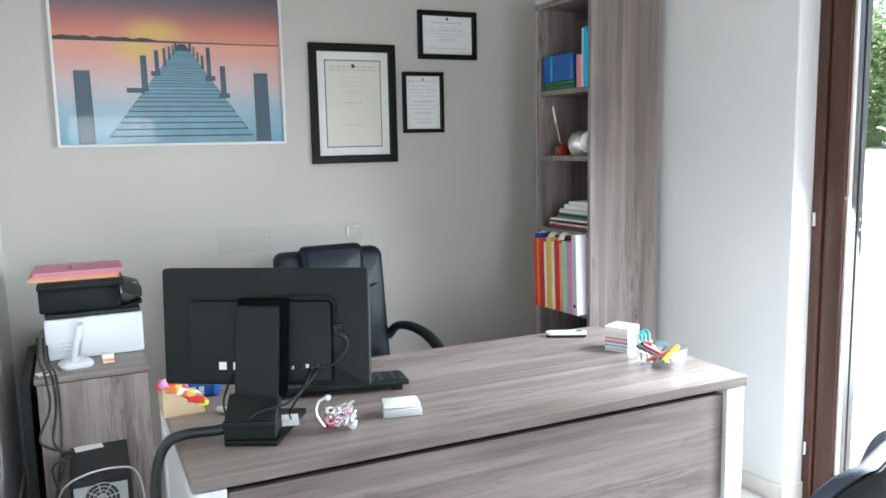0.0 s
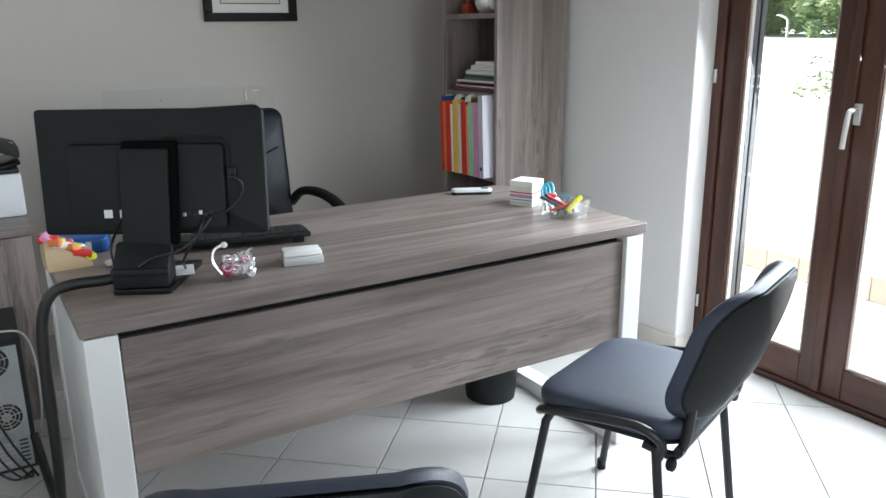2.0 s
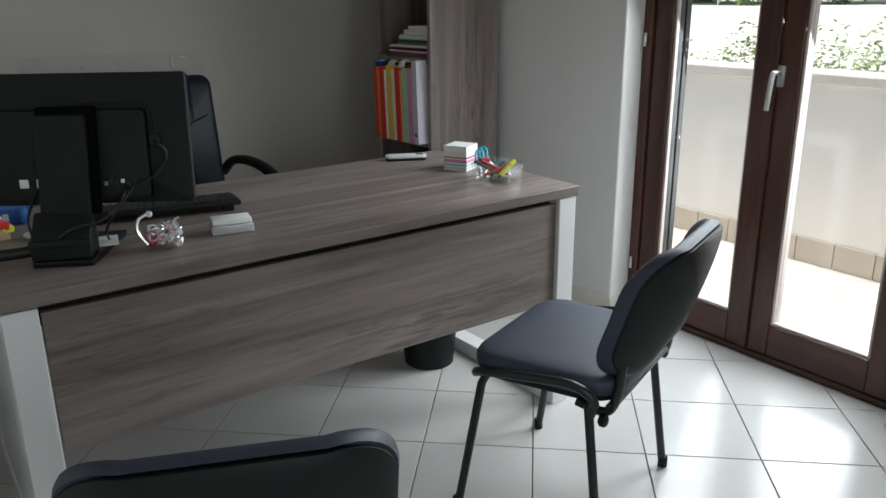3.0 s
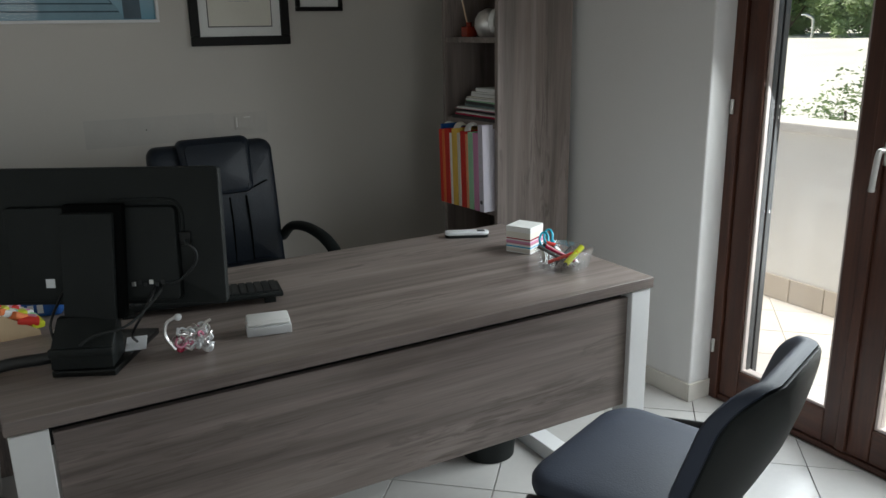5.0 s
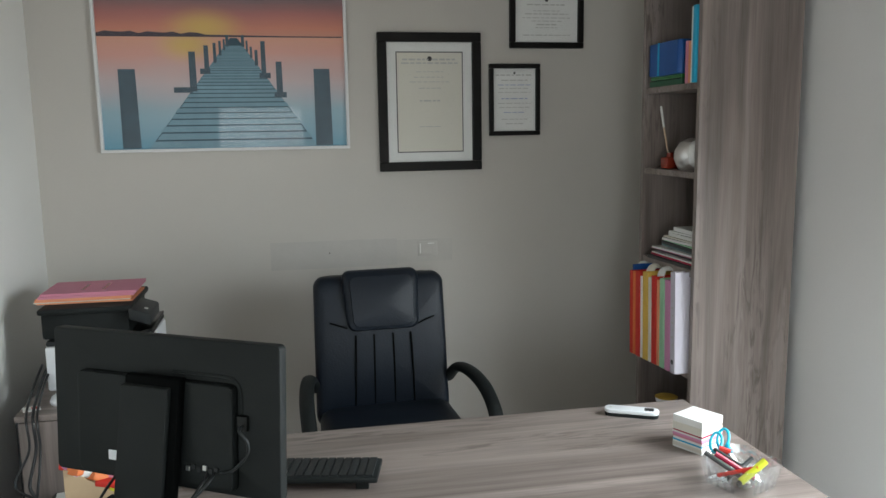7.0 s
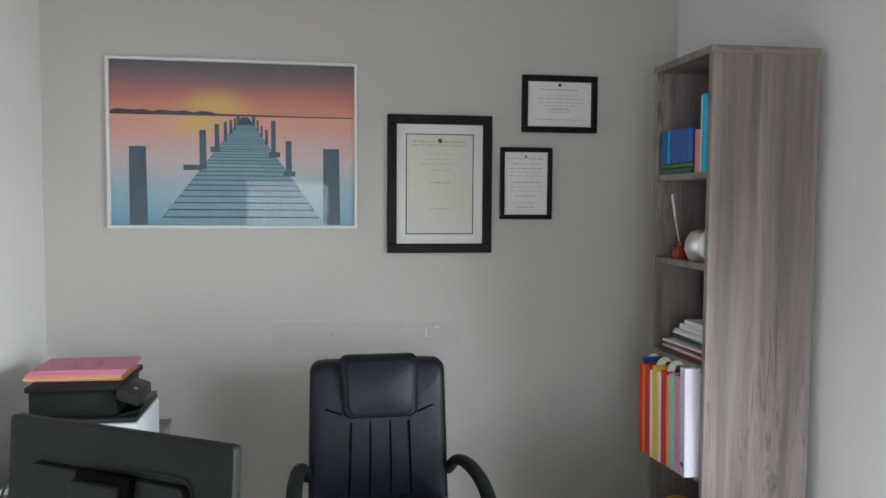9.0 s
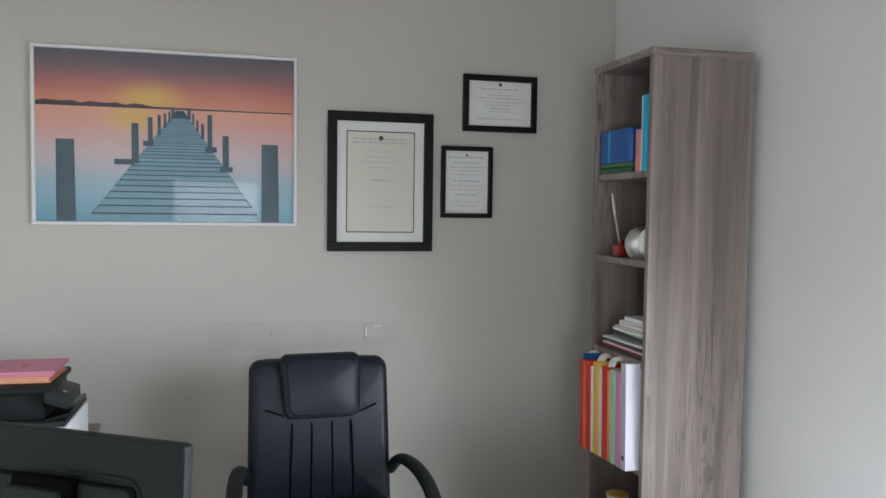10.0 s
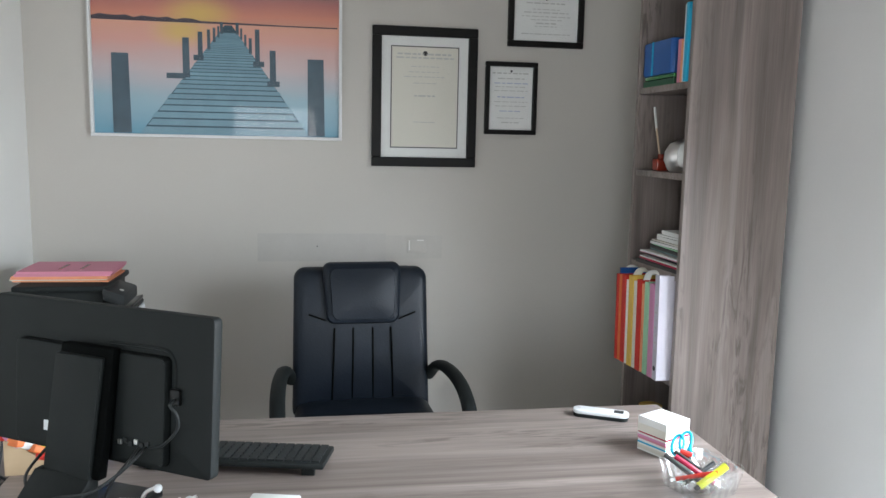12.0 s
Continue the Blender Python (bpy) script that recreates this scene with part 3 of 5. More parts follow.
book("book", pose(2.025, 2.842, 1.70, 0, 0, 0), (0.22, 0.020, 0.250), "cyan", "tall cyan book on the upper shelf")
book("book", pose(2.030, 2.864, 1.70, 0, 0, 0), (0.22, 0.016, 0.248), "paper", "tall white book on the upper shelf")
book("book", pose(2.035, 2.884, 1.70, 0, 0, 0), (0.20, 0.022, 0.140), "salmon", "orange and white paperback on the upper shelf")
book("book", pose(2.035, 2.909, 1.70, 0, 0, 0), (0.20, 0.018, 0.142), "pink", "pink and white paperback on the upper shelf")
for i, (mt, h) in enumerate((("darkgreen", 0.020), ("emerald", 0.014))):
    d = thing("document", pose(2.035, 2.955, 1.70 + 0.022 * i), "green booklet lying under a blue box file", "document")
    part("paper_block", box((0, 0, 0), (0.21, 0.245 - 0.01 * i, h), 0.002), mt, d)
bx = thing("box_file", pose(2.030, 2.965, 1.737), "glossy blue box file lying on green booklets", "box file")
part("body", prism(rounded(0.22, 0.235, 0.012), 0, 0.118, 0.006), "blue", bx, "", True, pose(0.11, 0.118, 0))
part("label_strip", box((-0.0015, 0.15, 0.0), (0.001, 0.162, 0.118)), "cyan", bx, "light blue edge strip")
# oddments on the lower shelf
z = 0.36
for mt, h, wide, lab in (("darkgreen", 0.030, 0.36, "dark green booklets lying on the lower shelf"), ("paper", 0.016, 0.34, "white papers lying on the lower shelf"), ("yellow", 0.010, 0.30, "yellow booklet lying on the lower shelf"), ("darkgreen", 0.022, 0.35, "dark green booklets lying on the lower shelf"), ("cream", 0.012, 0.33, "cream booklet lying on the lower shelf")):
    d = thing("document", pose(2.04 + rnd.uniform(0, 0.02), 2.845, z, 0, 0, rnd.uniform(-2, 2)), lab, "document")
    part("paper_block", box((0, 0, 0), (0.24, wide, h - 0.001), 0.002), mt, d)
    z += h
cup = thing("porcelain_cup", pose(2.10, 3.125, z), "small white porcelain dish with a gold rim", "dish")
part("bowl", lathe([(0.02, 0), (0.026, 0.006), (0.040, 0.045), (0.043, 0.060), (0.040, 0.060), (0.02, 0.02), (0.001, 0.015)], 20), "whiteplastic", cup, "", True)
part("rim", lathe([(0.0415, 0.059), (0.044, 0.0605), (0.0415, 0.062)], 20), "yellow", cup, "gold rim", True)


# ---- framed pictures ----
def ramp_material(name, stops, z0, z1, glow=None):
    m = mat(name, (1, 1, 1), 0.35, bump=0.0)
    n, l = m.node_tree.nodes, m.node_tree.links
    tc, sep, mr, r = n.new("ShaderNodeTexCoord"), n.new("ShaderNodeSeparateXYZ"), n.new("ShaderNodeMapRange"), n.new("ShaderNodeValToRGB")
    nz, ad = n.new("ShaderNodeTexNoise"), n.new("ShaderNodeMath")
    mp = n.new("ShaderNodeMapping")
    mp.inputs["Scale"].default_value = (2.2, 1, 9)
    nz.inputs["Scale"].default_value, nz.inputs["Detail"].default_value = 1.0, 5
    l.new(tc.outputs["Object"], mp.inputs[0])
    l.new(mp.outputs[0], nz.inputs["Vector"])
    l.new(tc.outputs["Object"], sep.inputs[0])
    mr.inputs[1].default_value, mr.inputs[2].default_value = z0, z1
    l.new(sep.outputs[2], mr.inputs[0])
    ad.operation = "MULTIPLY_ADD"
    ad.inputs[1].default_value = 0.20
    l.new(nz.outputs["Fac"], ad.inputs[0])
    l.new(mr.outputs[0], ad.inputs[2])
    while len(r.color_ramp.elements) < len(stops):
        r.color_ramp.elements.new(0.5)
    for e, (p, c) in zip(r.color_ramp.elements, stops):
        e.position, e.color = p, (*c, 1)
    l.new(ad.outputs[0], r.inputs[0])
    for link in list(n["Principled BSDF"].inputs["Base Color"].links):
        l.remove(link)
    out = r.outputs[0]
    if glow:
        gm, ln, mr2, mx = n.new("ShaderNodeMapping"), n.new("ShaderNodeVectorMath"), n.new("ShaderNodeMapRange"), n.new("ShaderNodeMix")
        ln.operation, mx.data_type = "LENGTH", "RGBA"
        gm.inputs["Location"].default_value = (-glow[0] / glow[2], 0, -glow[1] / glow[3])
        gm.inputs["Scale"].default_value = (1 / glow[2], 0, 1 / glow[3])
        mr2.inputs[3].default_value, mr2.inputs[4].default_value = 0.85, 0.0
        mr2.interpolation_type = "SMOOTHSTEP"
        l.new(tc.outputs["Object"], gm.inputs[0])
        l.new(gm.outputs[0], ln.inputs[0])
        l.new(ln.outputs["Value"], mr2.inputs[0])
        l.new(mr2.outputs[0], mx.inputs["Factor"])
        l.new(out, mx.inputs["A"])
        mx.inputs["B"].default_value = (0.72, 0.50, 0.13, 1)
        out = mx.outputs["Result"]
    l.new(out, n["Principled BSDF"].inputs["Base Color"])
    return m


M["print_sky"] = ramp_material("printed_sunset_sky", [(0.08, (0.62, 0.30, 0.22)), (0.25, (0.66, 0.25, 0.17)), (0.5, (0.46, 0.17, 0.15)), (0.75, (0.22, 0.14, 0.15)), (1.0, (0.11, 0.11, 0.13))], 0.46, 0.70, (0.43, 0.50, 0.20, 0.10))
M["print_sea"] = ramp_material("printed_sea", [(0.1, (0.12, 0.32, 0.44)), (0.4, (0.30, 0.45, 0.52)), (0.68, (0.58, 0.47, 0.47)), (0.9, (0.70, 0.36, 0.30)), (1.0, (0.72, 0.36, 0.26))], 0.0, 0.50, (0.36, 0.43, 0.16, 0.09))
M["print_deck"] = mat("printed_pier_boards", (0.165, 0.30, 0.37), 0.4, var=0.22, scale=14, island=0.5)
M["print_gap"] = mat("printed_pier_gaps", (0.025, 0.07, 0.10), 0.4)
M["print_post"] = mat("printed_pier_posts", (0.055, 0.095, 0.125), 0.4, var=0.3, scale=20)
M["print_land"] = mat("printed_far_shore", (0.06, 0.045, 0.06), 0.4)


def flat(points, y):
    bm = bmesh.new()
    f = bm.faces.new([bm.verts.new((px, y, pz)) for px, pz in points])
    bmesh.ops.recalc_face_normals(bm, faces=bm.faces)
    if f.normal.y > 0:
        f.normal_flip()
    return bm


def rail_frame(e, w, h, t, depth, material, bevel=0.003):
    for lo, hi in (((0, 0), (w, t)), ((0, h - t), (w, h)), ((0, t), (t, h - t)), ((w - t, t), (w, h - t))):
        part("frame_rail", box((lo[0], -depth, lo[1]), (hi[0], 0, hi[1]), bevel), material, e)


def pier_picture():
    w, h = 1.008, 0.695
    e = thing("framed_poster", pose(-0.052, Y1, 1.482, 0, 0, 0.0), "white framed poster of a blue wooden pier at sunset", "picture")
    rail_frame(e, w, h, 0.013, 0.022, "framewhite")
    zh, vx = 0.468, 0.545
    part("print_sky", flat([(0.013, zh), (w - 0.013, zh), (w - 0.013, h - 0.013), (0.013, h - 0.013)], -0.006), "print_sky", e)
    part("print_sea", flat([(0.013, 0.013), (w - 0.013, 0.013), (w - 0.013, zh), (0.013, zh)], -0.006), "print_sea", e)
    shore = [(0.013, zh - 0.004)] + [(0.013 + 0.975 * i / 30, zh + 0.010 + (0.010 * abs(math.sin(i * 1.9)) if i < 13 else 0.0) - 0.010 * min(1, i / 24)) for i in range(31)] + [(w - 0.02, zh - 0.005)]
    part("print_shore", flat(shore, -0.0066), "print_land", e)
    # the pier: gaps under single boards that shrink towards the far end
    half0, z0 = 0.355, 0.016
    part("print_pier", flat([(vx - half0, z0), (vx + half0 - 0.03, z0), (vx + 0.014, zh - 0.008), (vx - 0.014, zh - 0.008)], -0.007), "print_gap", e)
    k, s = 0, 0.0
    while s < 0.93:
        step = 0.072 * (1 - s) ** 1.15 + 0.004
        a, b = s, min(s + step * 0.80, 0.97)
        def edge(q):
            return z0 + (zh - 0.008 - z0) * q, half0 * (1 - q) + 0.014 * q
        (za, ha), (zb, hb) = edge(a), edge(b)
        j = 0.006 * math.sin(k * 2.3) * (1 - s)
        part("print_board", flat([(vx - ha + j, za), (vx + ha - 0.03 * (1 - a) + j, za), (vx + hb - 0.03 * (1 - b) + j, zb), (vx - hb + j, zb)], -0.0074), "print_deck", e)
        s += step
        k += 1
    for px, z_lo, z_hi, pw in ((0.118, 0.016, 0.335, 0.066), (0.898, 0.016, 0.335, 0.066), (0.375, 0.245, 0.405, 0.026), (0.722, 0.225, 0.365, 0.024), (0.432, 0.320, 0.430, 0.018), (0.660, 0.300, 0.448, 0.018), (0.466, 0.360, 0.440, 0.012), (0.632, 0.350, 0.412, 0.012), (0.488, 0.390, 0.448, 0.010), (0.612, 0.380, 0.425, 0.009), (0.505, 0.410, 0.455, 0.008), (0.596, 0.405, 0.450, 0.008), (0.518, 0.425, 0.472, 0.012), (0.580, 0.425, 0.472, 0.012)):
        part("print_post", flat([(px - pw / 2, z_lo), (px + pw * 0.58, z_lo), (px + pw / 2, z_hi), (px - pw / 2, z_hi)], -0.0078), "print_post", e)
    for px, pz, pw in ((0.335, 0.240, 0.075), (0.725, 0.218, 0.05), (0.425, 0.315, 0.04), (0.665, 0.297, 0.045)):
        part("print_post", flat([(px - pw / 2, pz), (px + pw / 2, pz), (px + pw / 2, pz + 0.022), (px - pw / 2, pz + 0.022)], -0.0076), "print_post", e)
    pane = part("glass", box((0.013, -0.012, 0.013), (w - 0.013, -0.0105, h - 0.013)), "picglass", e)
    pane.visible_shadow = False


pier_picture()


def certificate(x, z, w, h, t, mount, label, lines, paper, border=True):
    e = thing("framed_certificate", pose(x, Y1, z), label, "picture", "certificates on the wall")
    rail_frame(e, w, h, t, 0.022, "frameblack", 0.004)
    part("mount", box((t, -0.006, t), (w - t, -0.003, h - t)), "paper", e, "white card mount")
    a = t + mount
    if border:
        part("border", box((a, -0.0072, a), (w - a, -0.006, h - a)), "inkdark", e, "thin dark border line")
        a += 0.0045
    part("sheet", box((a, -0.0084, a), (w - a, -0.006, h - a)), paper, e, "printed certificate sheet")
    cx = w / 2
    for zz, half, hh, mt in lines:
        n = max(1, int(half * 2 / 0.03))
        r2 = random.Random(int(zz * 1000) + n)
        x0 = cx - half
        while x0 < cx + half - 0.004:
            ln = min(r2.uniform(0.010, 0.034), cx + half - x0)
            part("text_bar", box((x0, -0.0090, zz), (x0 + ln, -0.0084, zz + hh)), mt, e)
            x0 += ln + 0.006
    part("crest", lathe([(0.011 * w / 0.45, 0), (0.011 * w / 0.45, 0.0006)], 6), "inkdark", e, "small dark crest", m=pose(cx, -0.0084, h - a - 0.026 * h / 0.6, 90, 0, 0))
    pane = part("glass", box((t, -0.0145, t), (w - t, -0.013, h - t)), "picglass", e)
    pane.visible_shadow = False


certificate(1.083, 1.378, 0.455, 0.592, 0.040, 0.040, "large black framed diploma with cream sheet", [(0.475, 0.12, 0.007, "ink"), (0.460, 0.125, 0.006, "ink"), (0.425, 0.06, 0.003, "ink"), (0.402, 0.07, 0.003, "ink"), (0.382, 0.09, 0.003, "ink"), (0.355, 0.05, 0.003, "ink"), (0.300, 0.045, 0.006, "ink"), (0.19, 0.05, 0.003, "ink")], "cream")
certificate(1.575, 1.525, 0.234, 0.313, 0.020, 0.006, "small black framed upright certificate", [(0.262, 0.085, 0.005, "ink"), (0.240, 0.06, 0.004, "ink"), (0.220, 0.075, 0.003, "card_blue_ink"), (0.205, 0.07, 0.003, "ink"), (0.188, 0.075, 0.003, "ink"), (0.160, 0.06, 0.004, "card_blue_ink"), (0.140, 0.075, 0.003, "ink"), (0.122, 0.07, 0.003, "ink"), (0.100, 0.05, 0.003, "card_blue_ink"), (0.070, 0.06, 0.003, "ink"), (0.050, 0.04, 0.004, "ink")], "paper", False)
certificate(1.669, 1.905, 0.341, 0.248, 0.026, 0.004, "small black framed landscape certificate", [(0.185, 0.09, 0.005, "ink"), (0.160, 0.06, 0.003, "ink"), (0.146, 0.10, 0.004, "ink"), (0.130, 0.11, 0.003, "ink"), (0.116, 0.07, 0.003, "ink"), (0.100, 0.045, 0.005, "ink"), (0.088, 0.05, 0.003, "ink"), (0.055, 0.11, 0.004, "ink")], "paper", False)


# ---- chairs ----
def cushion(w, h, t, r, bulge, nx=14, ny=14):
    """A padded slab about the origin in x and y, thickest in the middle, with rounded rim."""
    bm = bmesh.new()
    out = rounded(w, h, r, 8)
    rings = []
    for f, z in ((1.0, -t * 0.5), (1 + 0.008 / w, -t * 0.2), (1 + 0.008 / w, t * 0.15), (1 - 0.008 / w, t * 0.40), (1 - 0.036 / w, t * 0.5), (0.85, None), (0.7, None), (0.55, None), (0.4, None), (0.25, None), (0.1, None)):
        ring = []
        for x, y in out:
            px, py = x * f, y * f
            dome = (1 - (2 * px / w) ** 2) * (1 - (2 * py / h) ** 2)
            ring.append(bm.verts.new((px, py, t * 0.5 + bulge * dome ** 0.7 if z is None else z)))
        rings.append(ring)
    n = len(out)
    for a, b in zip(rings, rings[1:]):
        for i in range(n):
            bm.faces.new((a[i], a[(i + 1) % n], b[(i + 1) % n], b[i]))
    bm.faces.new(rings[-1])
    bm.faces.new(rings[0][::-1])
    bmesh.ops.recalc_face_normals(bm, faces=bm.faces)
    return bm


def visitor_chair(m, label):
    """Faces +y; padded seat and curved back on a black tube frame."""
    e = thing("visitor_chair", m, label, "chair", "visitor chairs at the desk")
    part("seat", bend(cushion(0.465, 0.395, 0.046, 0.085, 0.012), lambda c: (c.x * (1 - 0.10 * max(0, -c.y) / 0.2), c.y + 0.018, c.z + 0.445 - 0.35 * max(0, c.y - 0.14) ** 1.5)), "seatfab", e, "", True)
    part("seat_shell", bend(cushion(0.44, 0.375, 0.018, 0.08, 0.0), lambda c: (c.x * (1 - 0.10 * max(0, -c.y) / 0.2), c.y + 0.018, c.z + 0.412)), "black", e, "black plastic seat shell", True)
    back = lambda c: (c.x, -0.175 - 0.30 * (c.y + 0.19) - c.z + 1.5 * c.x * c.x - 0.012, 0.625 + 0.95 * c.y)
    part("backrest", bend(cushion(0.45, 0.345, 0.042, 0.10, 0.010), lambda c: back(Vector((c.x, c.y, -c.z)))), "seatfab", e, "", True)
    part("back_shell", bend(cushion(0.435, 0.33, 0.016, 0.10, 0.006), lambda c: back(Vector((c.x, c.y, c.z + 0.024)))), "black", e, "black plastic back shell", True)
    for s in (-1, 1):
        x = 0.225 * s
        part("leg", sweep([(x * 0.94, 0.165, 0.405), (x * 0.98, 0.175, 0.38), (x * 1.08, 0.235, 0.0)], 0.0115, 10), "tube", e, "", True)
        part("leg", sweep([(x * 0.98, -0.115, 0.405), (x * 1.0, -0.120, 0.38), (x * 1.08, -0.170, 0.0)], 0.0115, 10), "tube", e, "", True)
        part("side_tube", sweep(smooth_path([(x * 0.93, 0.20, 0.398), (x * 1.07, 0.16, 0.424), (x * 1.12, 0.0, 0.452), (x * 1.12, -0.09, 0.458), (x * 1.06, -0.135, 0.425), (x * 1.0, -0.125, 0.38)]), 0.0115, 10), "tube", e, "", True)
        part("back_tube", sweep(smooth_path([(x * 0.92, -0.08, 0.395), (x * 0.90, -0.15, 0.385), (x * 0.84, -0.172, 0.42), (x * 0.78, -0.178, 0.50)]), 0.0115, 10), "tube", e, "", True)
        part("knob", lathe([(0.012, 0), (0.016, 0.004), (0.016, 0.016), (0.01, 0.02)], 12), "black", e, "", True, pose(x * 0.98, -0.145, 0.372, 90, 0, 0))
        for q in (0.235, -0.170):
            part("foot_cap", lathe([(0.014, 0), (0.014, 0.03), (0.012, 0.032)], 12, at=(x * 1.08, q, 0)), "black", e, "", True)
    part("cross_tube", sweep([(-0.21, 0.165, 0.402), (0.21, 0.165, 0.402)], 0.0115, 10), "tube", e, "", True)
    part("cross_tube", sweep([(-0.21, -0.165, 0.402), (0.21, -0.165, 0.402)], 0.0115, 10), "tube", e, "", True)
    return e


visitor_chair(pose(1.455, 1.315, 0, 0, 0, 21), "dark blue-grey padded visitor chair on black tube legs")
visitor_chair(pose(0.43, 1.08, 0, 0, 0, -23), "dark padded visitor chair pushed up to the desk")


def office_chair():
    """Faces -y; high padded back with a headrest roll and sewn channels."""
    e = thing("office_chair", pose(1.015, 3.34, 0, 0, 0, 3), "high-backed black leatherette office chair with padded arms", "chair")
    w = 0.495

    def back(c):
        zz = c.y
        taper = 1.0 + 0.07 * (0.25 - zz)
        return (c.x * taper, -c.z + 0.05 + 0.10 * zz - 0.05 * math.cos(zz * 4.5) + 0.35 * c.x * c.x * -0.6, 0.722 + zz)
    part("backrest", bend(cushion(w, 0.56, 0.07, 0.040, 0.014), lambda c: back(c)), "leather", e, "", True)
    part("back_cover", bend(cushion(w * 0.97, 0.55, 0.03, 0.055, 0.006), lambda c: back(Vector((c.x, c.y, -c.z - 0.045)))), "black", e, "", True)
    part("headrest", bend(cushion(0.275 , 0.215, 0.05, 0.03, 0.022), lambda c: back(Vector((c.x * (1 + 0.5 * c.y), c.y + 0.198, c.z + 0.050)))), "leather", e, "padded headrest roll", True)
    for x in (-0.105, -0.036, 0.036, 0.105):
        part("seam", sweep([back(Vector((x * (1 + 0.25 * (0.05 - q)), q, 0.0352 + 0.014 * ((1 - (2 * x / w) ** 2) * (1 - (2 * q / 0.56) ** 2)) ** 0.7))) for q in [-0.26 + 0.03 * k for k in range(12)]], 0.0035, 6), "groove", e, "sewn seam", True)
    for s in (-1, 1):
        part("seam", sweep([back(Vector((s * (0.135 + 0.016 * k), 0.098 + 0.006 * k, 0.0445 - 0.001 * k))) for k in range(5)], 0.003, 6), "groove", e, "sewn seam", True)
    part("seat", bend(cushion(0.50, 0.50, 0.10, 0.07, 0.02), lambda c: (c.x, c.y - 0.25, c.z + 0.46)), "leather", e, "", True)
    for s in (-1, 1):
        arm = part("armrest", sweep(smooth_path([(s * 0.262, 0.0, 0.585), (s * 0.285, -0.06, 0.640), (s * 0.305, -0.18, 0.655), (s * 0.318, -0.32, 0.635), (s * 0.320, -0.43, 0.58), (s * 0.315, -0.46, 0.50), (s * 0.285, -0.42, 0.43)]), 0.026, 12, flat=0.75), "black", e, "black plastic loop arm", True)
        part("arm_bracket", box((min(s * 0.22, s * 0.29), -0.42, 0.40), (max(s * 0.22, s * 0.29), -0.30, 0.43), 0.005), "black", arm)
    part("gas_lift", lathe([(0.03, 0.10), (0.03, 0.26), (0.02, 0.27), (0.02, 0.40)], 16, at=(0, -0.25, 0)), "tube", e, "", True)
    for i in range(5):
        a = math.tau * i / 5 + 0.3
        c, s = math.cos(a), math.sin(a)
        leg = part("base_leg", sweep([(0, -0.25, 0.12), (0.16 * c, -0.25 + 0.16 * s, 0.11), (0.29 * c, -0.25 + 0.29 * s, 0.075)], 0.022, 8, flat=0.7), "black", e, "", True)
        part("castor", sweep([(0.29 * c - 0.02 * s, -0.25 + 0.29 * s + 0.02 * c, 0.03), (0.29 * c + 0.02 * s, -0.25 + 0.29 * s - 0.02 * c, 0.03)], 0.03, 14), "black", leg, "", True)


office_chair()


# ---- on the desk ----
MON = pose(0.405, 1.935, 0.75, 0, 0, -24)


def monitor():
    e = thing("monitor", MON, "black all-in-one computer monitor on a slanted stand", "monitor")
    tilt = pose(-0.007, 0.050, 0.260, -4, 0, -7)
    scr = part("screen_case", prism(rounded(0.545, 0.304, 0.010, 4), -0.012, 0.012, 0.003), "black", e, "", True, tilt @ pose(0, 0, 0.0, 90, 0, 0))
    part("bezel", prism(rounded(0.538, 0.296, 0.010, 4), -0.016, -0.012, 0.001), "blackgloss", scr)
    part("back_housing", prism(rounded(0.375, 0.208, 0.012, 5), 0.006, 0.030, 0.004), "black", scr, "", True, pose(-0.01, -0.035, 0))
    part("housing_gap", prism(rounded(0.378, 0.211, 0.013, 5), 0.011, 0.0135), "groove", scr, "dark joint round the housing", m=pose(-0.01, -0.035, 0))
    part("raised_rib", sweep(smooth_path([(0.03, 0.083, 0.012), (0.15, 0.083, 0.012), (0.178, 0.074, 0.012), (0.188, 0.05, 0.012), (0.188, 0.0, 0.012)]), 0.0035, 6), "black", scr, "", True)
    part("socket", box((0.180, -0.018, 0.012), (0.205, 0.012, 0.022), 0.003), "blackgloss", scr, "", True)
    for x in (-0.118, -0.080):
        part("sticker", box((x, -0.108, 0.030), (x + 0.020, -0.088, 0.0315)), "whiteplastic", scr, "small white sticker")
    for k in range(6):
        part("port", box((0.072 + 0.013 * k, -0.106 + 0.005 * (k % 2), 0.030), (0.081 + 0.013 * k, -0.096 + 0.005 * (k % 2), 0.034), 0.001), "charcoal" if k % 3 else "alu", scr)
    arm = pose(0.0, -0.006, 0, 0, 0, -7)
    # flat near-black plate paints the shade of the gap round the post
    part("groove_plate", slab_x([(-0.034, 0.10), (-0.014, 0.10), (0.034, 0.340), (0.014, 0.340)], -0.072, 0.058), "groove", e, "near-black plate for the shaded gap behind the stand", True, arm)
    part("stand_post", slab_x([(-0.050, 0.070), (-0.030, 0.070), (0.018, 0.324), (-0.002, 0.324)], -0.072, 0.040), "black", e, "", True, arm)
    foot = part("stand_base", prism([(-0.090, -0.112), (0.040, -0.118), (0.074, 0.120), (-0.056, 0.126)], 0.0, 0.014, 0.002), "blackgloss", e, "", True)
    wedge = slab_x([(-0.026, 0.016), (-0.026, 0.108), (-0.046, 0.108), (-0.108, 0.058), (-0.112, 0.016)], -0.090, 0.036)
    part("sloping_foot", wedge, "black", foot, "", True)
    part("front_lip", box((-0.092, -0.116, 0.044), (0.038, -0.100, 0.062), 0.003), "black", foot, "", True)


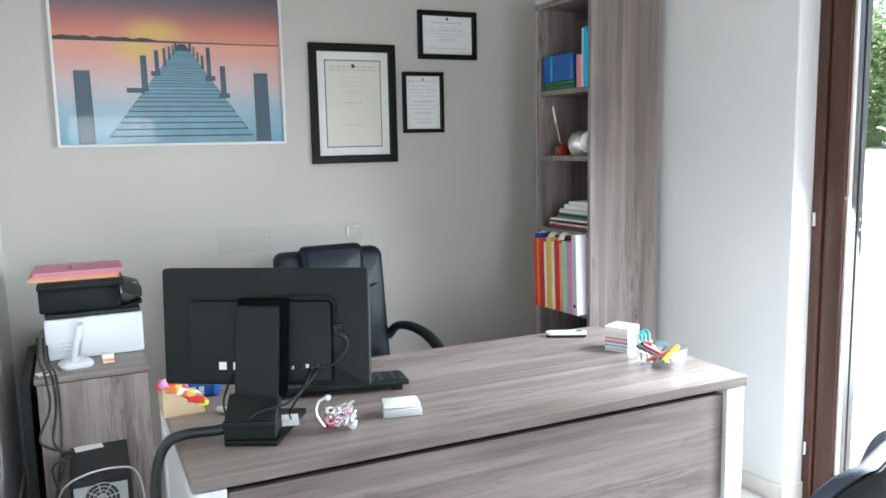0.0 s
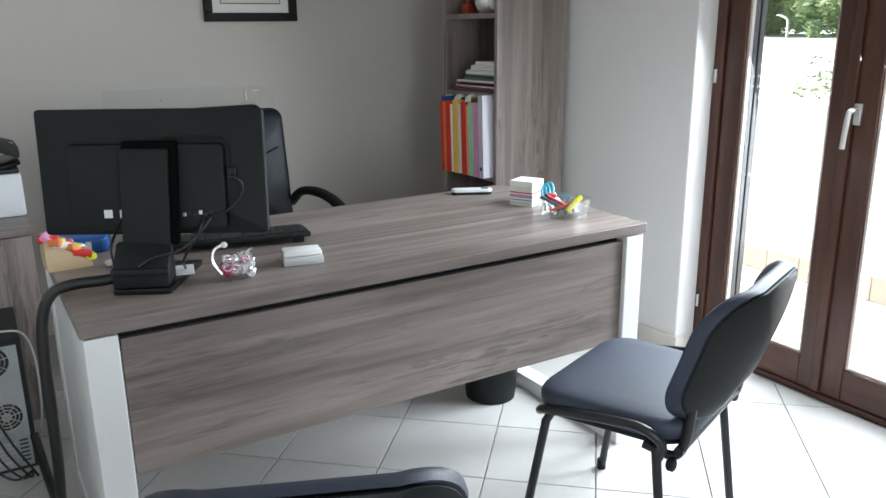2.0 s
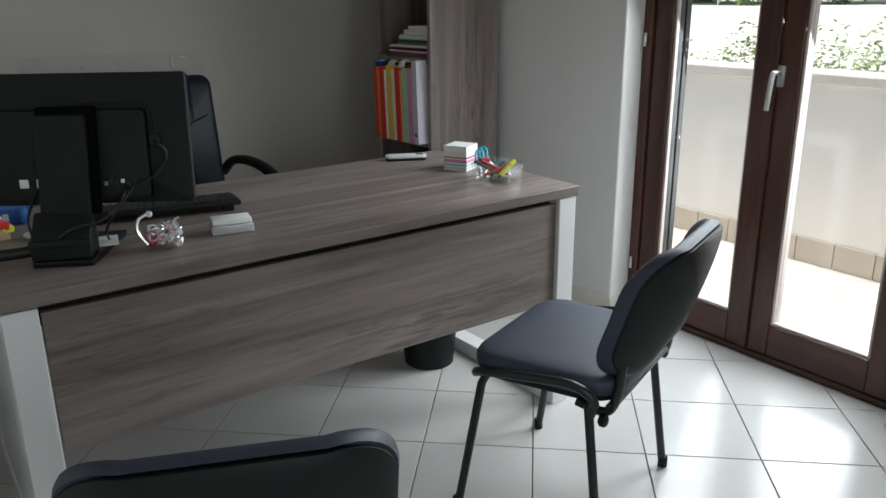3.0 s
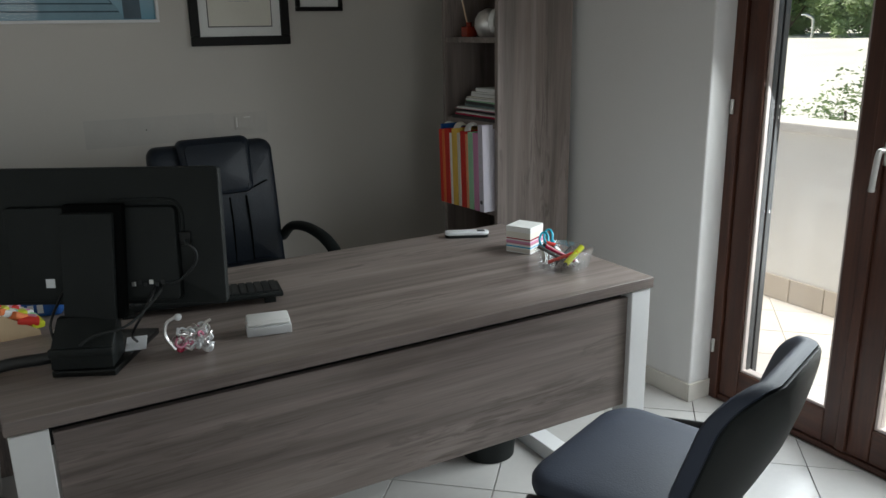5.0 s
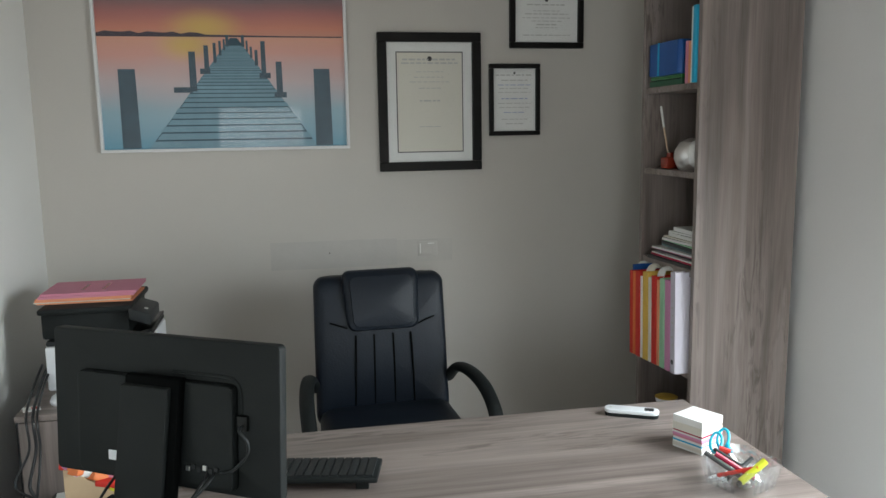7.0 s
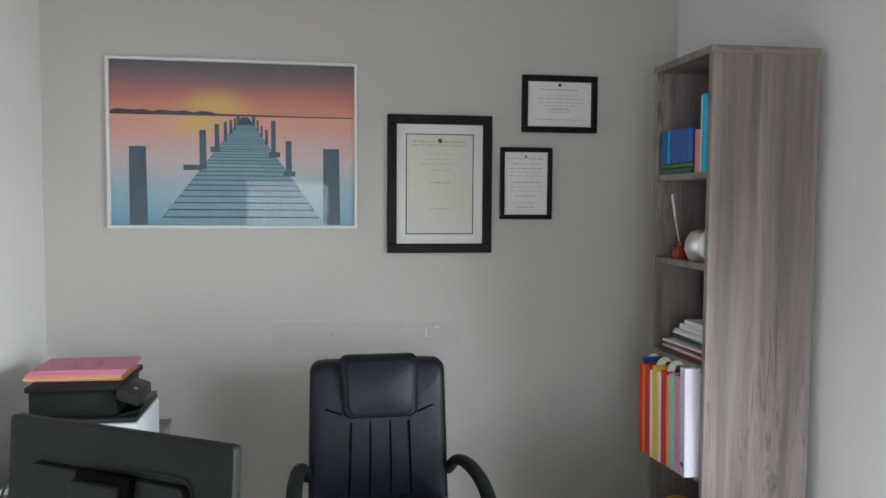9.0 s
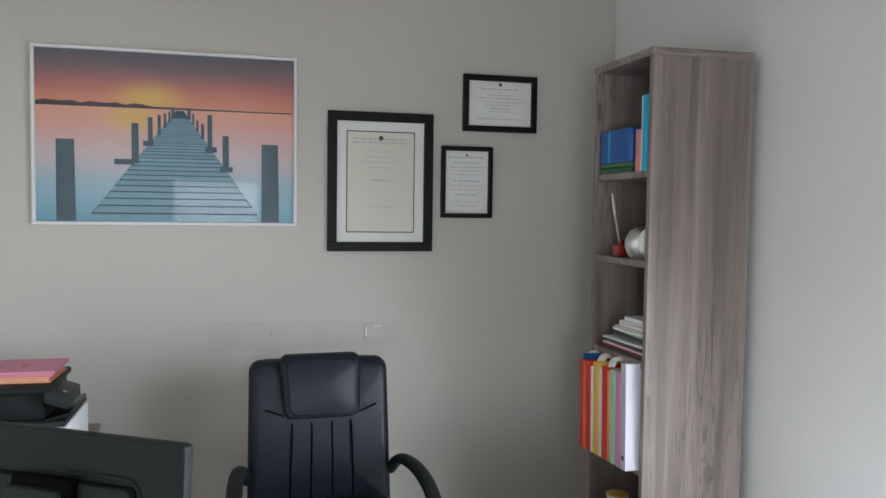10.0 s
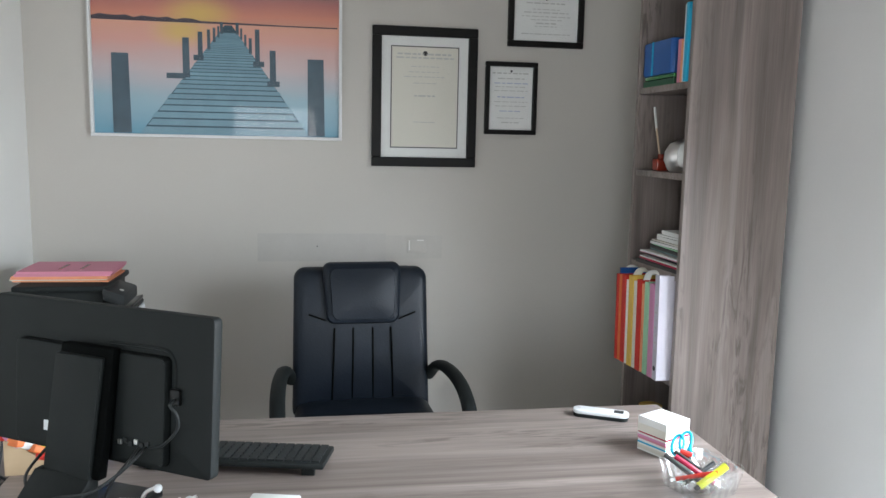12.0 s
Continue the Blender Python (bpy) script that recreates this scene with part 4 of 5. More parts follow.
def slab_x(points, x0, x1):
    """An outline in y and z, drawn out along x."""
    bm = bmesh.new()
    f = bm.faces.new([bm.verts.new((x0, py, pz)) for py, pz in points])
    for v in bmesh.ops.extrude_face_region(bm, geom=[f])["geom"]:
        if isinstance(v, bmesh.types.BMVert):
            v.co.x = x1
    bmesh.ops.recalc_face_normals(bm, faces=bm.faces)
    bmesh.ops.bevel(bm, geom=list(bm.edges), offset=0.003, segments=2, affect="EDGES", profile=0.5)
    return bm


monitor()


def keyboard():
    e = thing("keyboard", pose(0.85, 2.068, 0.75, 0, 0, -12), "slim black computer keyboard", "keyboard")
    part("body", bend(box((-0.44, 0.0, 0.006), (0.0, 0.135, 0.020), 0.004), lambda c: (c.x, c.y, c.z + 0.010 * (1 - c.y / 0.135))), "black", e, "", True)
    for r in range(6):
        for c in range(21):
            z = 0.0195 + 0.010 * (1 - (0.012 + r * 0.02) / 0.135)
            part("key", box((-0.43 + c * 0.0201, 0.010 + r * 0.0198, z), (-0.413 + c * 0.0201, 0.026 + r * 0.0198, z + 0.0045), 0.0), "charcoal", e)
    for x in (-0.40, -0.05):
        part("foot", box((x, 0.005, 0.0), (x + 0.03, 0.015, 0.018), 0.002), "black", e)


keyboard()

# paper cube
cube = thing("note_cube", pose(1.675, 2.131, 0.75, 0, 0, 26), "block of white and coloured note paper", "note block")
z = 0.0
for mt, h in (("paper", 0.004), ("green", 0.010), ("paper", 0.004), ("cyan", 0.004), ("paper", 0.006), ("pink", 0.006), ("lilac", 0.005), ("paper", 0.004), ("garnet", 0.004), ("cream", 0.020), ("paper", 0.018)):
    j = 0.0008 * math.sin(z * 900)
    part("paper_layer", box((-0.043 + j, -0.043 - j, z), (0.043 + j, 0.043 - j, z + h - 0.0002), 0.0004), mt if mt != "green" else "skirt", cube)
    z += h

# handset lying flat
hs = thing("handset", pose(1.606, 2.372, 0.75, 0, 0, -27), "white cordless handset lying on the desk", "handset")
part("underside", prism(rounded(0.148, 0.042, 0.018, 6), 0.0, 0.010, 0.002), "black", hs, "black underside", True)
part("body", prism(rounded(0.150, 0.044, 0.019, 6), 0.010, 0.021, 0.003), "whiteplastic", hs, "", True)
part("display", prism(rounded(0.026, 0.024, 0.003, 3), 0.021, 0.0216), "charcoal", hs, "dark display", m=pose(0.048, 0, 0))
part("button", prism(rounded(0.006, 0.006, 0.0025, 3), 0.021, 0.0216), "alu", hs, m=pose(-0.058, 0, 0))


# glass ashtray with scissors and pens in it
def ashtray():
    e = thing("glass_ashtray", pose(1.660, 1.912, 0.75, 0, 0, 20), "clear cut-glass bowl holding pens", "bowl")
    bm = bmesh.new()
    rings = []
    for half, z in ((0.056, 0.0), (0.060, 0.003), (0.071, 0.054), (0.072, 0.060), (0.067, 0.062), (0.063, 0.056), (0.052, 0.016), (0.030, 0.012)):
        rings.append([bm.verts.new((px, py, z)) for px, py in rounded(2 * half, 2 * half, half * 0.42, 3)])
    for a, b in zip(rings, rings[1:]):
        for i in range(len(a)):
            j = (i + 1) % len(a)
            bm.faces.new((a[i], a[j], b[j], b[i]))
    bm.faces.new(rings[0][::-1])
    bm.faces.new(rings[-1])
    bmesh.ops.recalc_face_normals(bm, faces=bm.faces)
    bowl = part("bowl", bm, "crystal", e)
    for i in range(4):
        c, q = math.cos(math.tau * i / 4), math.sin(math.tau * i / 4)
        for k in (-0.03, -0.01, 0.01, 0.03):
            part("cut_flute", sweep([(0.0615 * c - k * q, 0.0615 * q + k * c, 0.006), (0.0705 * c - k * q, 0.0705 * q + k * c, 0.050)], 0.0028, 6), "crystal", bowl, "", True)


ashtray()


def pen(a, b, r, material, tip, label):
    e = thing("pen", Matrix.Identity(4), label, "pen", "pens in the glass bowl")
    a, b = Vector(a), Vector(b)
    part("barrel", sweep([a.lerp(b, 0.12), b], r, 8), material, e, "", True)
    part("tip", sweep([a, a.lerp(b, 0.12)], r * 0.6, 8), tip, e, "", True)


pen((1.63, 1.875, 0.768), (1.701, 1.881, 0.814), 0.0085, "lime", "inkdark", "thick yellow-green highlighter pen")
pen((1.665, 1.880, 0.765), (1.596, 1.956, 0.814), 0.006, "inkdark", "silver", "black ballpoint pen in a bowl")
pen((1.69, 1.88, 0.766), (1.615, 1.944, 0.814), 0.006, "garnet", "silver", "dark red ballpoint pen in a bowl")
pen((1.70, 1.90, 0.766), (1.626, 1.970, 0.814), 0.005, "charcoal", "silver", "grey pencil in a glass bowl")
pen((1.60, 1.93, 0.766), (1.68, 1.875, 0.803), 0.005, "red", "silver", "bright red ballpoint pen in a bowl")
pen((1.61, 1.90, 0.766), (1.70, 1.93, 0.800), 0.005, "charcoal", "silver", "dark mechanical pencil in a bowl")
sc = thing("scissors", Matrix.Identity(4), "scissors with blue plastic handles in the glass bowl", "scissors")
for k, (dx, dz) in enumerate(((0.0, 0.0), (0.024, 0.006))):
    c = Vector((1.640 + dx, 1.985 + 0.01 * k, 0.822 + dz * 0.5))
    ring = [c + Vector((0.014 * math.cos(a) + 0.004 * math.sin(a), 0.016 * math.sin(a), 0.018 * math.sin(a + 0.6))) for a in [math.tau * i / 16 for i in range(17)]]
    h = part("handle", sweep(ring, 0.0035, 8), "teal", sc, "blue plastic handle loop", True)
    part("shank", sweep([c + Vector((0.004, -0.014, -0.010)), (1.66, 1.955, 0.805)], 0.005, 8), "teal", h, "", True)
part("blade", sweep([(1.66, 1.955, 0.805), (1.672, 1.905, 0.770)], 0.005, 6, flat=0.3), "silver", sc)
part("collar", sweep([(1.640, 1.972, 0.812), (1.662, 1.958, 0.806)], 0.008, 8), "red", sc, "", True)

# white box with a rounded lid
wb = thing("white_box", pose(0.748, 1.885, 0.75, 0, 0, -13), "small frosted white plastic box", "box")
part("box_body", box((-0.052, -0.030, 0.0), (0.052, 0.034, 0.022), 0.003), "frosted", wb, "", True)
part("lid", bend(box((-0.050, -0.024, 0.022), (0.050, 0.034, 0.036), 0.005), lambda c: (c.x, c.y + (0.004 if c.z > 0.03 else 0), c.z)), "paper", wb, "white lid", True)


# bunch of silver charms
def charms():
    e = thing("charm_figurine", pose(0.565, 1.855, 0.75, 0, 0, 0) @ Matrix.Scale(1.25, 4), "silver filigree keepsake with red and green stones", "ornament")
    r3 = random.Random(3)
    for i in range(80):
        c = Vector((r3.uniform(-0.026, 0.030), r3.uniform(-0.024, 0.024), r3.uniform(0.008, 0.040)))
        rr = r3.uniform(0.004, 0.009)
        c.z = max(c.z, rr + 0.002)
        u = Vector((r3.gauss(0, 1), r3.gauss(0, 1), r3.gauss(0, 1))).normalized()
        w = u.orthogonal().normalized()
        v = u.cross(w)
        ring = [c + rr * (math.cos(math.tau * k / 10) * w + math.sin(math.tau * k / 10) * v) for k in range(11)]
        part("petal", sweep(ring, 0.0022, 6), "silver" if i % 2 else ("pink" if i % 6 == 0 else "whiteplastic"), e, "", True)
    for i in range(9):
        c = (r3.uniform(-0.03, 0.03), r3.uniform(-0.025, 0.02), r3.uniform(0.012, 0.034))
        bm = bmesh.new()
        bmesh.ops.create_icosphere(bm, subdivisions=2, radius=r3.uniform(0.005, 0.008), matrix=Matrix.Translation(c))
        part("stone", bm, ("garnet", "emerald", "garnet")[i % 3] if i % 4 else "silver", e, "", True)
    neck = smooth_path([(-0.030, 0.0, 0.01), (-0.044, 0.008, 0.035), (-0.040, 0.010, 0.058), (-0.024, 0.008, 0.068)])
    part("neck", sweep(neck, 0.0032, 8), "silver", e, "curved white stem", True)
    bm = bmesh.new()
    bmesh.ops.create_icosphere(bm, subdivisions=2, radius=0.0068, matrix=Matrix.Translation((-0.020, 0.008, 0.067)))
    part("bud", bm, "whiteplastic", e, "", True)
    part("antenna", sweep(smooth_path([(0.02, 0.01, 0.03), (0.026, 0.008, 0.046), (0.036, 0.006, 0.052)]), 0.003, 6), "silver", e, "", True)


charms()

# cardboard holder with coloured tags
hd = thing("card_holder", pose(0.168, 2.155, 0.75, 0, 0, 2), "cut cardboard holder full of coloured markers and notes", "desk organiser")
side = [(0, 0), (0.108, 0), (0.108, 0.012), (0.012, 0.078), (0, 0.078)]
def slab(points, y0, y1):
    bm = bmesh.new()
    f = bm.faces.new([bm.verts.new((px, y0, pz)) for px, pz in points])
    for v in bmesh.ops.extrude_face_region(bm, geom=[f])["geom"]:
        if isinstance(v, bmesh.types.BMVert):
            v.co.y = y1
    bmesh.ops.recalc_face_normals(bm, faces=bm.faces)
    return bm
part("side", slab(side, 0, 0.003), "cardboard", hd)
part("side", slab(side, 0.085, 0.088), "cardboard", hd)
part("back", box((0, 0.003, 0), (0.003, 0.085, 0.078)), "cardboard", hd)
part("bottom", box((0.003, 0.003, 0), (0.108, 0.085, 0.003)), "cardboard", hd)
r4 = random.Random(8)
for i in range(20):
    mt = ("red", "lilac", "pink", "lime", "orange", "cream", "paper", "green")[i % 8]
    x, yy = 0.012 + 0.088 * (i / 19), r4.uniform(0.014, 0.074)
    zz = 0.078 - 0.60 * x + 0.010
    e2 = thing("marker", hd.matrix_basis @ pose(x, yy, zz, r4.uniform(-25, 25), r4.uniform(90, 135), r4.uniform(-60, 60)), "coloured marker tag in the cardboard holder", "marker", "markers in the holder")
    part("body", prism(rounded(0.018, 0.032, 0.006, 3), -0.024, 0.024, 0.003), mt, e2, "", True)
tp = thing("tape_box", pose(0.275, 2.33, 0.75, 0, 0, -14), "dark blue tissue packet with white print", "packet")
part("packet", prism(rounded(0.14, 0.075, 0.015, 5), 0.0, 0.045, 0.010), "blue", tp, "", True)
for k in range(3):
    part("print_bar", box((-0.03 + 0.022 * k, -0.0385, 0.012), (-0.016 + 0.022 * k, -0.037, 0.034)), "paper", tp)
mk = thing("white_marker", pose(0.335, 2.115, 0.759, 0, 90, -38), "white correction pen lying on the desk", "pen")
part("barrel", lathe([(0.004, -0.04), (0.009, -0.03), (0.009, 0.03), (0.006, 0.036)], 12), "paper", mk, "", True)
bt = thing("blue_roll", pose(0.205, 2.30, 0.75), "dark blue roll of tape on the desk edge", "tape")
part("roll", lathe([(0.026, 0), (0.028, 0.003), (0.028, 0.022), (0.026, 0.025)], 20), "blue", bt, "", True)
ms = thing("white_card", MON @ pose(0.048, 0.02, 0.0145, 0, 0, 12), "small white card lying on the monitor foot", "card")
part("card", box((-0.022, -0.04, 0), (0.022, 0.04, 0.004), 0.001), "whiteplastic", ms)


def cable(name, pts, r, material, label):
    e = thing(name, Matrix.Identity(4), label, "cable")
    part("sleeve", sweep(smooth_path(pts), r, 10), material, e, "", True)


cable("cable_sleeve", [(0.345, 1.905, 0.785), (0.27, 1.925, 0.775), (0.20, 1.94, 0.772), (0.155, 1.95, 0.755), (0.128, 1.965, 0.69), (0.120, 1.99, 0.55), (0.118, 2.03, 0.30), (0.112, 2.12, 0.10), (0.11, 2.30, 0.03), (0.10, 2.5, 0.05), (0.09, 2.58, 0.12)], 0.0135, "tube", "thick black cable sleeve hanging over the desk edge")
def at_monitor(*pts):
    """Ends above the foot follow the screen, which stands further back and turned."""
    screen = MON @ pose(-0.007, 0.035, -0.008, 0, 0, -7)
    return [tuple((screen if p[2] > 0.12 else MON) @ Vector(p)) for p in pts]


cable("monitor_cable", at_monitor((0.135, -0.022, 0.168), (0.140, -0.050, 0.160), (0.115, -0.072, 0.130), (0.06, -0.085, 0.095), (0.0, -0.095, 0.082), (-0.03, -0.106, 0.066)), 0.003, "charcoal", "grey monitor cable drooping to the stand")
cable("video_cable", at_monitor((0.120, -0.022, 0.165), (0.120, -0.045, 0.150), (0.09, -0.056, 0.11), (0.06, -0.04, 0.06), (0.05, 0.02, 0.02)), 0.003, "tube", "black video cable behind the stand")
cable("power_cable", at_monitor((-0.075, -0.020, 0.165), (-0.082, -0.045, 0.145), (-0.100, -0.055, 0.10), (-0.096, -0.06, 0.06), (-0.092, -0.075, 0.02)), 0.003, "tube", "thin black power cable at the monitor")
cable("side_cable", at_monitor((0.192, -0.008, 0.262), (0.205, -0.035, 0.262), (0.222, -0.036, 0.245), (0.215, -0.03, 0.215), (0.18, -0.03, 0.18), (0.145, -0.022, 0.168)), 0.003, "charcoal", "short dark cable plugged in the monitor side")


# ---- the corner with printer and computer ----
cab = thing("cabinet", pose(-0.172, 2.93, 0), "low grey oak office cabinet against the wall", "cabinet")
part("body", box((0, 0.018, 0.0), (0.36, 0.85, 0.68), 0.001), "oak_z", cab)
part("top_panel", box((-0.006, -0.004, 0.68), (0.366, 0.856, 0.70), 0.0015), "oak_x", cab)
part("door", box((0.002, 0.0, 0.03), (0.358, 0.017, 0.676), 0.001), "oak_z", cab)
# charcoal board painted as the shade in the gap beside the cabinet
pn = thing("gap_shade_board", pose(-0.268, 2.95, 0), "dark board standing for the shade between cabinet and wall", "panel")
part("board", box((0.034, 0.15, 0), (0.068, 0.80, 0.64), 0.004), "charcoal", pn)


def printer():
    e = thing("printer", pose(-0.142, 3.16, 0.70), "white and black multifunction laser printer", "printer")
    part("body", box((0, 0, 0), (0.34, 0.36, 0.155), 0.010), "whiteplastic", e, "white lower body", True)
    part("deck", box((0.004, 0.004, 0.155), (0.336, 0.356, 0.172), 0.006), "charcoal", e, "", True)
    part("upper_body", box((-0.012, 0.03, 0.172), (0.27, 0.36, 0.262), 0.010), "black", e, "black upper body", True)
    part("scanner_lid", box((-0.015, 0.005, 0.262), (0.285, 0.36, 0.282), 0.006), "black", e, "", True)
    part("output_tray", bend(box((0.27, 0.02, 0.165), (0.345, 0.30, 0.178), 0.004), lambda c: (c.x, c.y, c.z + 0.25 * (c.x - 0.27))), "blackgloss", e, "", True)
    part("control_panel", bend(box((0.275, -0.005, 0.235), (0.345, 0.20, 0.275), 0.006), lambda c: (c.x, c.y, c.z - 0.35 * (c.x - 0.275))), "charcoal", e, "tilted control panel", True)
    part("button", lathe([(0.007, 0), (0.007, 0.003)], 12), "alu", e, "", True, pose(0.325, 0.05, 0.259, 0, 19, 0))
    for z in (0.03, 0.045, 0.06):
        part("vent", box((0.05, -0.001, z), (0.12, 0.002, z + 0.006)), "alu", e)


printer()
z = 0.983
r5 = random.Random(2)
for i, (mt, lab) in enumerate((("salmon", "salmon card folder on the printer"), ("cream", "cream card folder on the printer"), ("salmon", "salmon card folder on the printer"), ("salmon", "salmon card folder on the printer"), ("pink", "pink card folder on top of the printer pile"), ("pink", "pink card folder on top of the printer pile"))):
    h = 0.005 if i < 4 else 0.008
    f = thing("card_folder", pose(-0.188 + r5.uniform(0, 0.010) + (0.012 if i > 3 else 0), 3.235 + r5.uniform(0, 0.015), z, 0, 0, r5.uniform(-1.5, 1.5)), lab, "folder", "folders piled on the printer")
    part("paper_block", box((0.003, 0.003, 0.001), (0.304, 0.224, h - 0.0012)), "paper", f, "white sheets")
    part("cover", box((0, 0, 0), (0.312, 0.228, 0.0012)), mt, f)
    part("cover", bend(box((0, 0, h - 0.0012), (0.312, 0.228, h), 0.0), lambda c: (c.x, c.y, c.z)), mt, f)
    part("front_fold", box((0, -0.0015, 0), (0.312, 0.0, h)), mt, f)
    if i == 5:
        for k in (0.12, 0.19):
            part("pencil_note", box((k, 0.05, h), (k + 0.012, 0.16, h + 0.0005)), "garnet", f)
    z += h

ph = thing("cordless_phone", pose(-0.045, 3.05, 0.70, 0, 0, 8), "white cordless telephone standing in its base", "telephone")
part("base", bend(cushion(0.105, 0.09, 0.022, 0.025, 0.004), lambda c: (c.x, c.y, c.z + 0.011)), "whiteplastic", ph, "", True)
hsx = part("handset", prism(rounded(0.045, 0.022, 0.009, 5), 0.012, 0.165, 0.004), "whiteplastic", ph, "", True, pose(-0.008, 0.0, 0, 14, -6, 62))
part("keypad", box((-0.016, -0.0125, 0.04), (0.016, -0.011, 0.10), 0.0005), "alu", hsx)
sb = thing("small_box", pose(0.062, 3.055, 0.70, 0, 0, 6), "small white and pink cardboard box", "box")
part("carton", box((-0.02, -0.016, 0), (0.02, 0.016, 0.034), 0.001), "paper", sb)
part("label", box((-0.0202, -0.0164, 0.004), (0.0202, 0.0164, 0.016)), "salmon", sb, "pale red band")
nt = thing("sticky_note", pose(-0.145, 2.99, 0.70, 0, 0, 20), "red and white paper label on the cabinet", "note")
part("paper", box((-0.025, -0.02, 0), (0.025, 0.02, 0.004)), "paper", nt)
part("red_mark", box((0.0, -0.015, 0.004), (0.02, 0.01, 0.0045)), "red", nt)


def tower():
    e = thing("computer_tower", pose(-0.088, 2.60, 0.0, 0, 0, -1), "black computer tower with its ports and fans showing", "computer")
    w, h, dp = 0.182, 0.44, 0.43
    part("case", box((0, 0.004, 0), (w, dp, h), 0.004), "charcoal", e)
    back = part("back_plate", box((0.010, 0.0, 0.012), (w - 0.014, 0.006, h - 0.02), 0.001), "steelback", e, "bare metal back plate")
    for cz, cx, r in ((0.375, 0.092, 0.052), (0.19, 0.112, 0.046)):
        part("fan_opening", lathe([(r, 0), (r, 0.001)], 28), "inkdark", back, "", False, pose(cx, -0.0005, cz, 90, 0, 0))
        for q in range(4):
            rr = r * (0.28 + 0.24 * q)
            ring = [(cx + rr * math.cos(math.tau * k / 24), -0.003, cz + rr * math.sin(math.tau * k / 24)) for k in range(25)]
            part("guard_ring", sweep(ring, 0.0016, 5), "alu", back)
        for q in range(8):
            a = math.tau * q / 8 + 0.2
            part("guard_spoke", sweep([(cx + r * 0.2 * math.cos(a), -0.003, cz + r * 0.2 * math.sin(a)), (cx + r * math.cos(a), -0.003, cz + r * math.sin(a))], 0.0018, 5), "alu", back)
        part("fan_hub", lathe([(r * 0.26, 0), (r * 0.26, 0.003)], 16), "steelback", back, "", False, pose(cx, -0.0008, cz, 90, 0, 0))
    part("port_plate", box((0.016, -0.002, 0.11), (0.056, 0.0, 0.29), 0.001), "alu", back)
    for k, mt in enumerate(("blue", "inkdark", "emerald", "blue", "inkdark", "lilac", "inkdark")):
        part("port", box((0.022, -0.008, 0.118 + 0.024 * k), (0.048, -0.002, 0.134 + 0.024 * k), 0.001), mt, back)
    for k in range(5):
        part("slot_cover", box((0.030 + 0.002, -0.002, 0.030 + 0.015 * k), (0.125, 0.0, 0.041 + 0.015 * k)), "alu", back)
    for k in range(6):
        part("vent_slit", box((0.135, -0.0015, 0.03 + 0.014 * k), (0.160, 0.001, 0.036 + 0.014 * k)), "inkdark", back)


tower()
lb = thing("paper_label", pose(-0.03, 2.90, 0.44, 0, 0, 8), "white paper label lying on the computer", "label")
part("sheet", box((-0.04, -0.02, 0), (0.05, 0.03, 0.0015)), "paper", lb)
cable("grey_cable", [(-0.125, 2.62, 0.12), (-0.135, 2.60, 0.30), (-0.11, 2.585, 0.425), (-0.04, 2.58, 0.468), (0.05, 2.58, 0.475), (0.105, 2.575, 0.455), (0.125, 2.575, 0.36), (0.12, 2.56, 0.20), (0.10, 2.57, 0.10)], 0.0035, "alu", "grey cable looped over the computer")
for k, (a, r) in enumerate(((0.0, 0.005), (0.012, 0.004), (-0.02, 0.004))):
    cable("black_cable", [(-0.15 + a, 3.22, 0.78), (-0.145 + a, 3.08, 0.735), (-0.12 + a, 2.915, 0.70), (-0.115 + a, 2.90, 0.60), (-0.13 + a * 2, 2.86, 0.50), (-0.10 - a, 2.83, 0.45), (-0.115 + a, 2.70, 0.46), (-0.125 - a, 2.60, 0.35), (-0.118 + a, 2.57, 0.2), (-0.09 + a, 2.585, 0.13)], r, "tube", "black cable hanging down beside the cabinet")
for k in range(4):
    cable("port_cable", [(-0.055, 2.593, 0.16 + 0.03 * k), (-0.05 + 0.01 * k, 2.55, 0.155 + 0.03 * k), (-0.03 + 0.02 * k, 2.53, 0.06 + 0.02 * k), (0.02 + 0.02 * k, 2.52, 0.012), (0.07, 2.56, 0.010)], 0.0035, "tube", "black cable plugged in the computer")

# waste bin under the desk
wbn = thing("waste_bin", pose(1.60, 2.235, 0), "black plastic waste bin under the desk", "bin")
part("bucket", lathe([(0.088, 0), (0.092, 0.003), (0.118, 0.285), (0.123, 0.290), (0.121, 0.296), (0.114, 0.292), (0.088, 0.010), (0.002, 0.008)], 32), "black", wbn, "", True)
# ---- floor tiles, laid at an angle to the walls ----
TS, GAP, ANG = 0.338, 0.0035, 47.6


def tile_field(name, parent, origin, angle, size, inside, material, z, thick):
    bm = box((-size / 2 + GAP / 2, -size / 2 + GAP / 2, -thick), (size / 2 - GAP / 2, size / 2 - GAP / 2, 0), 0.0015, 1)
    data = bpy.data.meshes.new(name)
    bm.to_mesh(data)
    bm.free()
    data.materials.append(M[material])
    c, s = math.cos(radians(angle)), math.sin(radians(angle))
    rest = []
    for i in range(-24, 25):
        for j in range(-24, 25):
            x, y = origin[0] + size * (c * (i + 0.5) - s * (j + 0.5)), origin[1] + size * (s * (i + 0.5) + c * (j + 0.5))
            corners = [(x + size * 0.48 * (c * a - s * b), y + size * 0.48 * (s * a + c * b)) for a in (-1, 1) for b in (-1, 1)]
            if all(inside(*q) for q in corners):
                ob = new(name, data)
                ob.parent = parent
                ob.matrix_basis = pose(x, y, z, 0, 0, angle)
            elif any(inside(*q) for q in corners):
                rest.append((x, y))
    return rest


